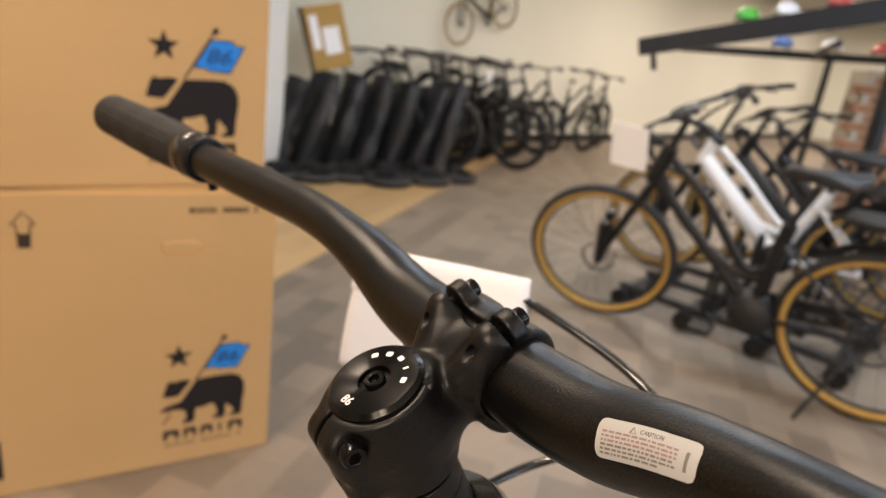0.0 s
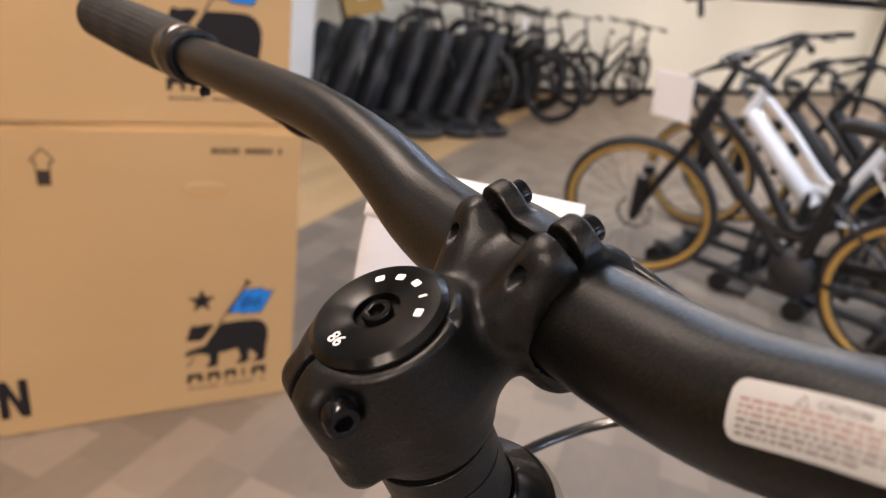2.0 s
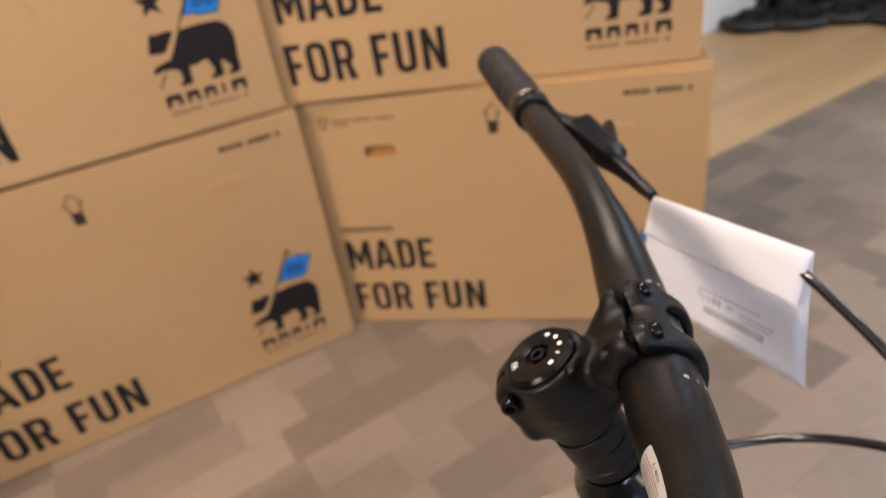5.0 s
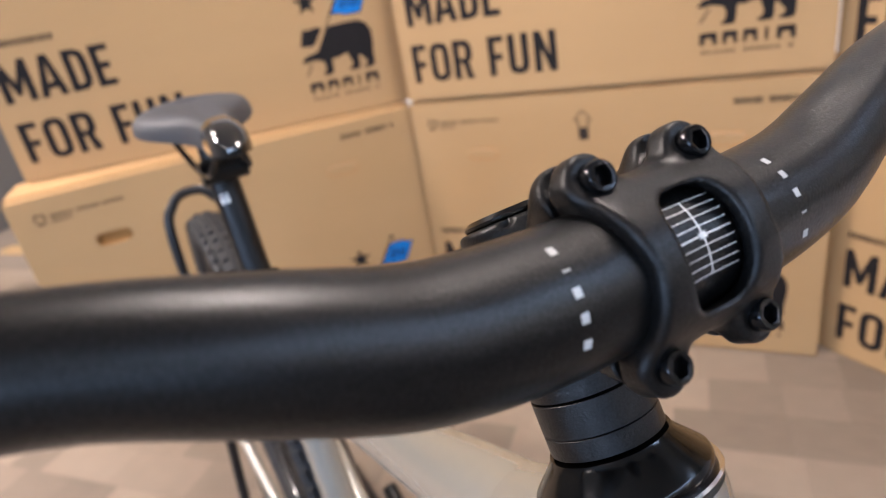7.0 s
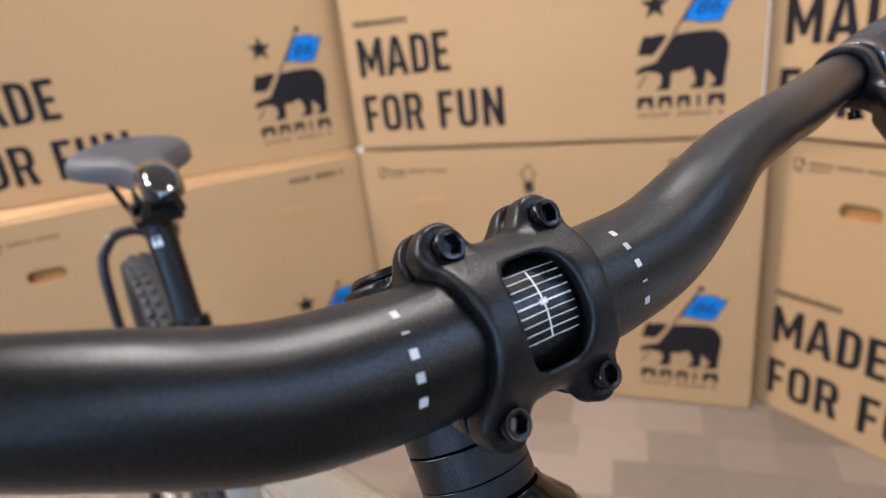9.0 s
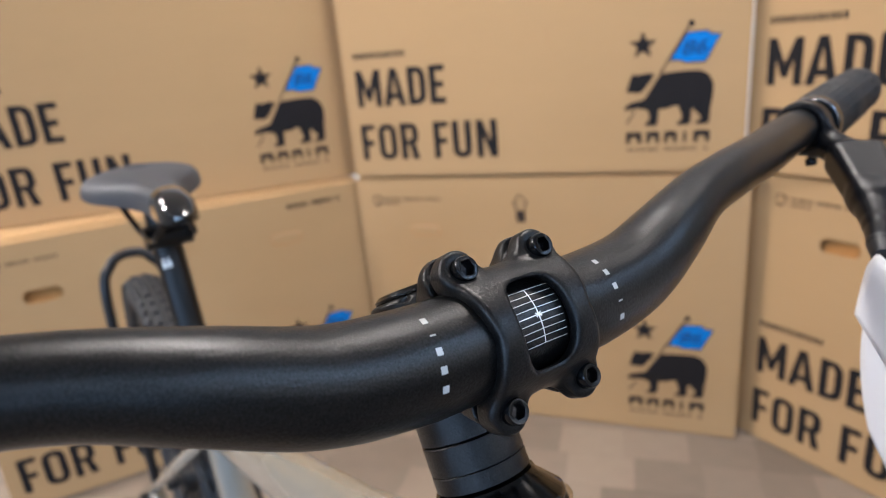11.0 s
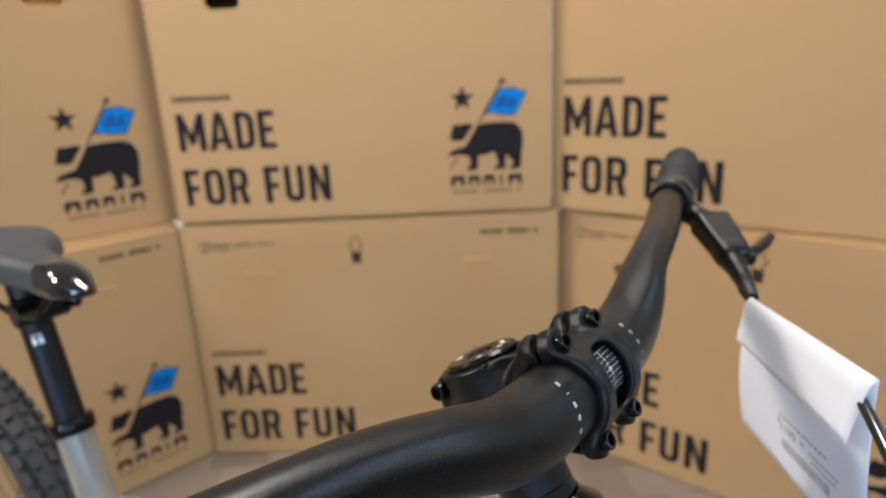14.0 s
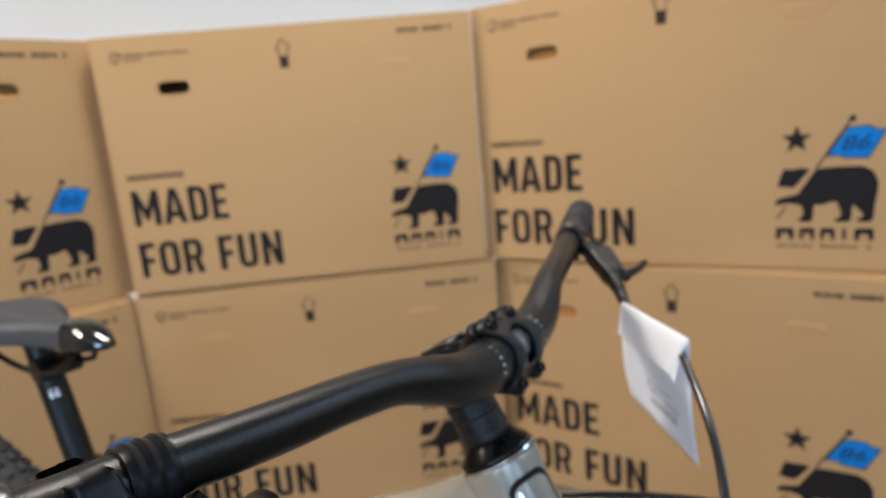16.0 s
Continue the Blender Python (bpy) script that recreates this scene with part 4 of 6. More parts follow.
part("head_tube", shift(lathe(bmesh.new(), [(0.018, -0.176), (0.0285, -0.176), (0.0295, -0.170), (0.0262, -0.130), (0.0252, -0.085), (0.0272, -0.066), (0.0270, -0.0626), (0.016, -0.0626)], None, 48), FR @ STEM @ Matrix.Translation((SX, 0, 0))), FRAME_SILVER, bike, "champagne silver painted head tube")
SEAT_TOP = Vector((-0.580, 0.0, ZC - 0.222))
SEAT_D = Vector((-0.275, 0, 0.961)).normalized()
BB = SEAT_TOP - SEAT_D * 0.47
REAR = Vector((-0.925, 0, 0.470))
h_top, h_low = FR.inverted() @ (FR @ st_pt(-0.085)), st_pt(-0.150)
part("top_tube", shift(sweep(bmesh.new(), smooth_path([h_top, h_top + Vector((-0.10, 0, -0.055)), SEAT_TOP - SEAT_D * 0.10 + Vector((0.06, 0, 0.02)), SEAT_TOP - SEAT_D * 0.10], 8), [0.0215] * 9 + [0.020] * 8 + [0.018] * 8, 24), FR), FRAME_SILVER, bike)
part("down_tube", shift(sweep(bmesh.new(), smooth_path([h_low, h_low + Vector((-0.06, 0, -0.10)), BB + Vector((0.06, 0, 0.05)), BB], 8), [0.027] * 25, 24), FR), FRAME_SILVER, bike)
part("seat_tube", shift(tube(BB, SEAT_TOP, 0.019, 0.0185, 28), FR), FRAME_SILVER, bike, "champagne silver seat tube")
part("frame_gusset", shift(sweep(bmesh.new(), [h_top + Vector((0.0, 0, -0.004)), h_top + Vector((-0.06, 0, -0.036))], [0.0245, 0.0215], 20), FR), FRAME_SILVER, bike)
for sy in (-1, 1):
    part("chain_stay", shift(sweep(bmesh.new(), smooth_path([BB + Vector((-0.02, sy * 0.03, 0)), BB + Vector((-0.12, sy * 0.048, 0.01)), REAR + Vector((0.0, sy * 0.07, 0))], 6), 0.010, 12), FR), FRAME_SILVER, bike)
    part("seat_stay", shift(sweep(bmesh.new(), smooth_path([SEAT_TOP - SEAT_D * 0.11 + Vector((0, sy * 0.02, 0)), SEAT_TOP - SEAT_D * 0.14 + Vector((-0.10, sy * 0.052, -0.05)), REAR + Vector((0.01, sy * 0.07, 0.01))], 6), 0.008, 12), FR), FRAME_SILVER, bike)
part("seat_clamp", shift(lathe(bmesh.new(), [(0.016, -0.008), (0.0215, -0.008), (0.0225, -0.006), (0.0225, 0.006), (0.0215, 0.008), (0.016, 0.008)], axis_m(SEAT_TOP, SEAT_D), 32), FR), BOLT_BLACK, bike, "black seat clamp")
post = part("seatpost", shift(tube(SEAT_TOP - SEAT_D * 0.05, SEAT_TOP + SEAT_D * 0.165, 0.0158, n=32), FR), STEM_BLACK, bike, "matt black seatpost with a small white mark")
P86 = SEAT_TOP + SEAT_D * 0.096
for du, dz, w, h in ((-0.003, 0.0, 0.0040, 0.007), (0.0032, 0.0, 0.0040, 0.007), (-0.003, 0.0062, 0.003, 0.002), (0.0032, 0.0062, 0.003, 0.002)):
    bm = bmesh.new()
    g = []
    for i in range(4):
        a = radians(-30) + (du + w * (i / 3 - 0.5)) / 0.0158
        d = Vector((math.cos(a), math.sin(a), 0)) * 0.0160
        q = SEAT_D.to_track_quat("Z", "X").to_matrix()
        off = Vector((0.961 * d.x, d.y, 0.275 * d.x))
        g.append([bm.verts.new(P86 + SEAT_D * (dz + s * h * 0.5) + off) for s in (-1, 1)])
    for i in range(3):
        bm.faces.new((g[i][0], g[i + 1][0], g[i + 1][1], g[i][1]))
    part("post_mark", shift(bm, FR), WHITE_INK, post)

# saddle
SAD = Vector((-0.466, 0, ZC - 0.040))


def saddle_mesh(lo, hi, grow=0.0):
    """t runs from the nose (0) to the tail (1); the skirt hangs below the top."""
    bm, rings = bmesh.new(), []
    n = 32
    for i in range(n + 1):
        t = lo + (hi - lo) * i / n
        w = 0.019 + 0.054 / (1 + math.exp(-(t - 0.62) * 12))
        w *= math.sqrt(1 - (1 - min(1, t / 0.13)) ** 2) if t < 0.13 else 1
        w *= math.sqrt(max(0.03, 1 - max(0, (t - 0.86) / 0.14) ** 2))
        nose = (1 - min(1, t / 0.20)) ** 2
        top = 0.012 - 0.020 * nose + 0.010 * max(0, t - 0.45) ** 1.4
        skirt = (0.029 - 0.010 * max(0, t - 0.5)) * (1 - 0.75 * nose) * (1 - 0.6 * max(0, (t - 0.88) / 0.12))
        ring = []
        for j in range(24):
            a = math.pi * (j / 23)
            ca, sa = math.cos(a), math.sin(a)
            yy = w * math.copysign(abs(ca) ** 0.8, ca)
            zz = top - skirt * (1 - sa ** 0.62)
            if abs(yy) > w * 0.93:
                yy *= 0.97
            zz -= 0.005 * math.exp(-(yy / 0.011) ** 2) * (1 if 0.25 < t < 0.97 else 0)
            ring.append(bm.verts.new((-0.272 * t + grow * 0.02 * (1 if t < 0.02 else 0), yy * (1 + grow), zz + grow * 0.016 * sa)))
        rings.append(ring)
    for p, q in zip(rings, rings[1:]):
        for j in range(23):
            bm.faces.new((p[j], q[j], q[j + 1], p[j + 1]))
        bm.faces.new((p[23], q[23], q[0], p[0]))
    bm.faces.new(rings[0])
    bm.faces.new(rings[-1][::-1])
    bmesh.ops.recalc_face_normals(bm, faces=bm.faces[:])
    return bm


SADM = FR @ Matrix.Translation(SAD) @ Matrix.Rotation(radians(-1.0), 4, "Y")
saddle = part("saddle", shift(saddle_mesh(0.10, 1.0), SADM), SADDLE_TOP, bike, "dark grey saddle with a glossy black nose")
part("saddle_nose", shift(saddle_mesh(0.0, 0.24, 0.02), SADM), GLOSS_BLACK, saddle, "glossy black nose cap")
for sy in (-1, 1):
    rail = smooth_path([(-0.055, sy * 0.012, -0.022), (-0.085, sy * 0.020, -0.044), (-0.165, sy * 0.022, -0.048), (-0.245, sy * 0.032, -0.018)], 8)
    part("saddle_rail", shift(sweep(bmesh.new(), rail, 0.0035, 10), SADM), BOLT_BLACK, saddle)
part("seat_head", shift(sweep(bmesh.new(), [(-0.125, -0.024, -0.050), (-0.125, 0.024, -0.050)], 0.013, 24), SADM), STEM_BLACK, post)
part("seat_head_clamp", shift(new_box((-0.142, -0.024, -0.046), (-0.108, 0.024, -0.038), 0.003), SADM), BOLT_BLACK, post)
bolt(SADM @ Vector((-0.150, 0.0, -0.050)), (-0.3, 0, -1), post)


def wheel(name, m, radius, width, parent, tyre_mat, knobs=0, spokes=28, wall_mat=None, rim_mat=BLACK_PAINT):
    """A wheel in the x, z plane about the origin of m: tyre with tread blocks, rim, hub and spokes."""
    w = part(name, shift(sweep(bmesh.new(), [((radius - width) * math.cos(a), 0, (radius - width) * math.sin(a)) for a in (2 * math.pi * j / 64 for j in range(64))], width * 0.94, 14, True), m), tyre_mat, parent)
    if wall_mat:
        for sy in (-1, 1):
            part("tyre_wall", shift(sweep(bmesh.new(), [((radius - width * 1.42) * math.cos(a), sy * width * 0.50, (radius - width * 1.42) * math.sin(a)) for a in (2 * math.pi * j / 64 for j in range(64))], width * 0.54, 10, True), m), wall_mat, w)
    if knobs:
        bm = bmesh.new()
        for j in range(knobs):
            for row, dy in enumerate((-0.72, -0.28, 0.28, 0.72)):
                a = 2 * math.pi * (j + (0.5 if row in (1, 2) else 0.0)) / knobs
                rr = radius - width + math.sqrt(max(0, 1 - (dy * 0.94) ** 2)) * width * 0.94
                km = m @ Matrix.Rotation(-a, 4, "Y") @ Matrix.Translation((rr, dy * width, 0)) @ Matrix.Rotation(dy * 0.85, 4, "Z")
                s = radius * math.pi / knobs * 0.62
                box(bm, (-0.002, -width * 0.15, -s), (0.0042, width * 0.15, s), 0.0, km)
        tagged(part("tread", bm, tyre_mat, w, "", False), kind="stuff")
    rr = radius - 2 * width
    part("rim", shift(sweep(bmesh.new(), [((rr + 0.004) * math.cos(a), 0, (rr + 0.004) * math.sin(a)) for a in (2 * math.pi * j / 48 for j in range(48))], 0.013, 8, True), m), rim_mat, w)
    part("hub", shift(sweep(bmesh.new(), [(0, -0.05, 0), (0, -0.03, 0), (0, -0.028, 0), (0, 0.028, 0), (0, 0.03, 0), (0, 0.05, 0)], [0.009, 0.009, 0.026, 0.026, 0.009, 0.009], 14), m), rim_mat, w)
    bm = bmesh.new()
    for j in range(spokes):
        a, sy = 2 * math.pi * j / spokes, (-1 if j % 2 else 1)
        b = a + (0.9 if (j // 2) % 2 else -0.9)
        sweep(bm, [(0.024 * math.cos(b), sy * 0.027, 0.024 * math.sin(b)), ((rr + 0.002) * math.cos(a), 0, (rr + 0.002) * math.sin(a))], 0.0011, 5)
    tagged(part("spokes", shift(bm, m), SPOKE, w), kind="stuff")
    return w


wheel("rear_wheel", FR @ Matrix.Translation(REAR), 0.370, 0.030, bike, TYRE_RUBBER, 84)
AX = st_pt(-0.757, 0.045)
wheel("front_wheel", Matrix.Translation(AX), 0.370, 0.030, bike, TYRE_RUBBER, 84)
for sy in (-1, 1):
    a, b = st_pt(-0.20, 0.0, sy * 0.066), AX + Vector((-0.01, sy * 0.066, 0.01))
    part("fork_leg", sweep(bmesh.new(), [a, a.lerp(b, 0.28), a.lerp(b, 0.29), b], [0.016, 0.016, 0.021, 0.019], 20), BLACK_PAINT, bike, "black suspension fork leg")
part("fork_crown", sweep(bmesh.new(), smooth_path([st_pt(-0.205, 0, -0.066), st_pt(-0.188, 0, 0), st_pt(-0.205, 0, 0.066)], 6), 0.021, 16), BLACK_PAINT, bike)
part("crank", shift(sweep(bmesh.new(), [BB + Vector((0, -0.085, 0)), BB + Vector((0.16, -0.09, -0.05))], 0.011, 12), FR), STEM_BLACK, bike)
part("crank", shift(sweep(bmesh.new(), [BB + Vector((0, 0.085, 0)), BB + Vector((-0.16, 0.09, 0.05))], 0.011, 12), FR), STEM_BLACK, bike)
part("chainring", shift(sweep(bmesh.new(), [BB + Vector((0.075 * math.cos(a), -0.06, 0.075 * math.sin(a))) for a in (2 * math.pi * j / 32 for j in range(32))], 0.006, 8, True), FR), STEM_BLACK, bike)
# badge on the head tube
def tube_patch(r0, r1, z0, z1, a0, a1, n=14):
    """A shaped panel on a round tube that tapers from r0 at z0 to r1 at z1; angles from straight ahead."""
    bm, g = bmesh.new(), []
    for i in range(n + 1):
        a = radians(a0 + (a1 - a0) * i / n)
        cut = 0.006 * (abs(2 * i / n - 1) ** 4)
        g.append([bm.verts.new(((r0 + (r1 - r0) * t) * math.cos(a), (r0 + (r1 - r0) * t) * math.sin(a), z0 + cut + (z1 - z0 - 2 * cut) * t)) for t in (0, 0.33, 0.67, 1)])
    for p, q in zip(g, g[1:]):
        for k in range(3):
            bm.faces.new((p[k], q[k], q[k + 1], p[k + 1]))
    return shift(bm, FR @ STEM @ Matrix.Translation((SX, 0, 0)))


badge = part("head_badge", tube_patch(0.0268, 0.0268, -0.150, -0.074, -62, 8), INK_BLACK, bike, "black-edged bronze head badge")
part("badge_face", tube_patch(0.0271, 0.0271, -0.146, -0.078, -57, 3), FRAME_SILVER, badge)
part("badge_line", tube_patch(0.0273, 0.0273, -0.142, -0.082, -50, -44), CHROME, badge, "bright silver line")


# grips, levers, hoses
def grip(sy):
    y0, y1 = sy * 0.282, sy * 0.411
    c = [Vector((bar_x(y), y, ZC + bar_z(y))) for y in (y0, y1)]
    d = (c[1] - c[0]).normalized()
    L = (c[1] - c[0]).length
    m = axis_m(c[0], d)
    rows, n = 96, 72
    prof = [(0.0112, 0.0), (0.0150, 0.0)]
    for i in range(rows + 1):
        t = i / rows
        prof.append((0.0152 + 0.0010 * math.sin(t * math.pi) + 0.0010 * max(0, (t - 0.9) / 0.1), L * t * 0.97 + 0.002))
    prof += [(0.0155, L * 0.985), (0.0138, L + 0.001), (0.0105, L + 0.004), (0.0055, L + 0.0058), (0.0, L + 0.0062)]
    bm = lathe(bmesh.new(), prof, None, n)
    for v in bm.verts:
        r = math.hypot(v.co.x, v.co.y)
        if r > 0.0145 and 0.006 < v.co.z < L * 0.95:
            a = math.atan2(v.co.y, v.co.x)
            w = 0.00065 * math.sin(a * 14 + v.co.z * 800) * math.sin(a * 14 - v.co.z * 800)
            v.co.x *= 1 + w / r
            v.co.y *= 1 + w / r
    g = part("grip", shift(bm, m), RUBBER, bike, "dark rubber grip with a fine diamond pattern")
    part("lock_ring", lathe(bmesh.new(), [(0.0113, -0.011), (0.0150, -0.011), (0.0156, -0.010), (0.0156, -0.002), (0.0150, -0.0005), (0.0113, -0.0005)], axis_m(c[0], d), 36), GUNMETAL, g, "grey metal clamp ring of the grip")
    return g


def d_beam(x, y, z, a, b, half_w, half_h, edge):
    """A bar with rounded edges from a to b, flat on top."""
    a, b = np.array(a, float), np.array(b, float)
    u = (b - a) / np.linalg.norm(b - a)
    w = np.cross((0, 0, 1), u)
    w = w / np.linalg.norm(w)
    v = np.cross(u, w)
    m = (a + b) / 2
    q = [(x - m[0]) * k[0] + (y - m[1]) * k[1] + (z - m[2]) * k[2] for k in (u, w, v)]
    taper = 1.0 - 0.25 * np.clip(q[0] / np.linalg.norm(b - a) + 0.5, 0, 1)
    return d_box(q[0], q[1] / taper, q[2] / taper, (np.linalg.norm(b - a) / 2, half_w, half_h), edge) * 0.8


def brake_lever(sy, yc):
    def p(x, y, z):
        return (x, y * sy, z)
    cx, cz = bar_x(sy * yc), bar_z(sy * yc)

    def f(x, y, z):
        y = y * sy
        z = z - ZC
        d = d_cyl(np.hypot(x - cx + 0.197 * (y - yc), z - cz), y - yc, 0.0150, 0.0065, 0.002)
        d = smin(d, d_capsule(x, y, z, (cx + 0.013, yc - 0.002, cz - 0.007), (-0.006, 0.250, 0.007), 0.0080, 0.0085), 0.007)
        d = smin(d, d_beam(x, y, z, (-0.0055, 0.2530, 0.0080), (0.0215, 0.2180, -0.0085), 0.0134, 0.0098, 0.0050), 0.003)
        d = smin(d, d_capsule(x, y, z, (0.0150, 0.2230, -0.0070), (0.0270, 0.2010, -0.0130), 0.0088, 0.0058), 0.004)
        d = smin(d, d_capsule(x, y, z, (0.0270, 0.2010, -0.0130), (0.0340, 0.1850, -0.0165), 0.0056, 0.0048), 0.002)
        d = smin(d, d_capsule(x, y, z, (0.0130, 0.2360, -0.0060), (0.0260, 0.2340, -0.0110), 0.0075, 0.0055), 0.004)
        return np.maximum(d, -(np.hypot(x - cx + 0.197 * (y - yc), z - cz) - 0.0113))

    lo = (-0.060, 0.165, ZC - 0.030) if sy > 0 else (-0.060, -0.280, ZC - 0.030)
    hi = (0.055, 0.280, ZC + 0.050) if sy > 0 else (0.055, -0.165, ZC + 0.050)
    lv = part("brake_lever", sdf_mesh(f, lo, hi, 0.0013), LEVER_BLACK, bike, "black hydraulic brake lever")
    blade = smooth_path([p(0.018, 0.240, ZC - 0.012), p(0.024, 0.262, ZC - 0.0150), p(0.027, 0.285, ZC - 0.0165), p(0.0285, 0.308, ZC - 0.0163)], 8)
    part("lever_blade", sweep(bmesh.new(), blade, [0.0060] * (len(blade) - 4) + [0.0056] * 4, 14, False, 0.7), LEVER_BLACK, lv)
    nut = [Vector(p(0.0330, 0.1870, ZC - 0.0160)).lerp(Vector(p(0.0385, 0.1755, ZC - 0.0184)), k / 8) for k in range(9)]
    part("hose_nut", sweep(bmesh.new(), nut, [0.0049 - 0.00016 * k + (0.0005 if k % 2 else 0) for k in range(9)], 14), BLACK_PLASTIC, lv, "black ribbed hose boot")
    bolt(Vector(p(cx + 0.006, yc, ZC + cz - 0.017)), (0.2, 0, -1), lv, 0.0030, 0.004, 0.0014)
    return lv


for sy in (1, -1):
    grip(sy)
    brake_lever(sy, 0.2615 if sy > 0 else 0.252)
cy = -0.2245
c0, c1 = (Vector((bar_x(y), y, ZC + bar_z(y))) for y in (cy, cy - 0.0165))
prof = [(0.0112, 0.0), (0.0128, 0.0)] + [(0.0127 + (0.0009 if k % 2 else 0), 0.0006 + 0.0026 * k * 0.98) for k in range(7)] + [(0.0128, 0.0168), (0.0112, 0.0168)]
shifter = part("shifter", lathe(bmesh.new(), prof, axis_m(c0, c1 - c0), 40), LEVER_BLACK, bike, "black ribbed shifter clamp")
part("shifter_body", sweep(bmesh.new(), smooth_path([c0 + Vector((0.010, -0.004, -0.012)), c0 + Vector((0.020, 0.006, -0.028)), c0 + Vector((0.010, 0.030, -0.034))], 6), [0.008] * 4 + [0.012] * 6 + [0.009] * 3, 14), LEVER_BLACK, shifter)
HOSES = [
    ([(0.0380, 0.1770, -0.0181), (0.0450, 0.1650, -0.0190), (0.062, 0.142, -0.0195), (0.088, 0.105, -0.020), (0.1071, 0.0680, -0.0240), (0.130, 0.0086, -0.0469), (0.1397, -0.0296, -0.0902), (0.1396, -0.0502, -0.1792), (0.127, -0.0574, -0.2806), (0.12, -0.01, -0.43)], 0.0027),
    ([(0.040, -0.170, -0.030), (0.0684, -0.0994, -0.0667), (0.1199, -0.0532, -0.0728), (0.1375, 0.0012, -0.0801), (0.0987, 0.0499, -0.1113), (0.0152, 0.0491, -0.128), (-0.0992, 0.0158, -0.1392)], 0.0026),
    ([(0.040, -0.230, -0.020), (0.0907, -0.1824, -0.040), (0.1182, -0.1294, -0.0645), (0.1366, -0.0831, -0.0849), (0.1117, -0.0358, -0.1159), (0.0675, 0.0092, -0.1352), (0.0144, 0.0445, -0.1471), (-0.0423, 0.0500, -0.1604), (-0.10, 0.02, -0.19)], 0.0024),
]
HOSES = [([(x - (0.004 if i > 3 else 0), y, z + ZC - 0.004) for i, (x, y, z) in enumerate(pts)], r) for pts, r in HOSES]
for pts, r in HOSES:
    part("brake_hose", sweep(bmesh.new(), smooth_path(pts, 10), r, 12), HOSE_BLACK, bike, "glossy black hose")

# price tag folded over the hose
tag = thing("price_tag", BIKE, "white folded paper price tag hung over the brake hose", "price tag")
T_FL, T_FR = Vector((0.0387, 0.1705, ZC - 0.0160)), Vector((0.1020, 0.0842, ZC - 0.0130))
T_BL, T_BR = Vector((0.0354, 0.1880, ZC - 0.1100)), Vector((0.1055, 0.0765, ZC - 0.1062))
NRM = Vector((-0.80, -0.60, 0.0)).normalized()


def tag_point(u, v, side=0.0):
    p = T_FL.lerp(T_FR, u).lerp(T_BL.lerp(T_BR, u), v)
    p = p + NRM * (0.004 * math.sin(v * 3.0) * (0.3 + 0.7 * (1 - u)) - 0.004 * v * v)
    return p + NRM * side


def tag_sheet(u0, u1, v0, v1, side, lift=0.0, n=14, k=16, flap=False):
    bm = bmesh.new()
    g = []
    for i in range(n + 1):
        row = []
        for j in range(k + 1):
            u, v = u0 + (u1 - u0) * i / n, v0 + (v1 - v0) * j / k
            s = side + lift
            if flap:
                s += 0.0008 + 0.0022 * math.sin(min(1, v / 0.08) * 1.57) + 0.0085 * (0.1 + 0.9 * u) * v / 0.34
                q = tag_point(u, v * 0.92) + NRM * s
            else:
                q = tag_point(u, v, s)
            row.append(bm.verts.new(q))
        g.append(row)
    for i in range(n):
        for j in range(k):
            bm.faces.new((g[i][j], g[i + 1][j], g[i + 1][j + 1], g[i][j + 1]))
    return bm


sheet = part("tag_sheet", tag_sheet(0, 1, 0, 1, 0), TAG_PAPER, tag)
flap = part("tag_flap", tag_sheet(0, 1, 0.0, 0.34, 0, 0, 14, 10, True), TAG_PAPER, tag)
for o in (sheet, flap):
    sm = o.modifiers.new("thick", "SOLIDIFY")
    sm.thickness, sm.offset = 0.0004, 0


def on_tag(bm, u, v):
    """Lay a flat shape in x, z (metres) on the tag's face from the point u, v."""
    w = (T_FR - T_FL).length
    for q in bm.verts:
        q.co = tag_point(u + q.co.x / w, v - q.co.z / 0.098, 0.0005 - 0.1 * q.co.y)
    return bm


part("price", on_tag(text_mesh("1199", 0.0125, 0.0068, 0.01, 0.00005), 0.42, 0.70), TAG_INK, tag, "printed price", False)
part("price_sign", on_tag(text_mesh("$", 0.0022, 0.0040, 0.01, 0.00005), 0.39, 0.66), TAG_INK, tag, "", False)
part("price_cents", on_tag(text_mesh("99", 0.0038, 0.0035, 0.01, 0.00005), 0.57, 0.675), TAG_INK, tag, "", False)
bm, x, rng = bmesh.new(), 0.0, random.Random(3)
while x < 0.038:
    w = rng.choice((0.0005, 0.0008, 0.0012))
    box(bm, (x, -0.00005, 0), (x + w, 0, 0.0068))
    x += w + rng.choice((0.0005, 0.0008))
tagged(part("barcode", on_tag(bm, 0.43, 0.81), TAG_INK, tag, "black barcode", False), kind="stuff")
for uu, vv, ww in ((0.40, 0.60, 0.040), (0.64, 0.67, 0.022), (0.66, 0.71, 0.018)):
    part("print_bar", on_tag(address_bar(ww, 0.0013, 12), uu, vv), TAG_INK, tag, "", False)

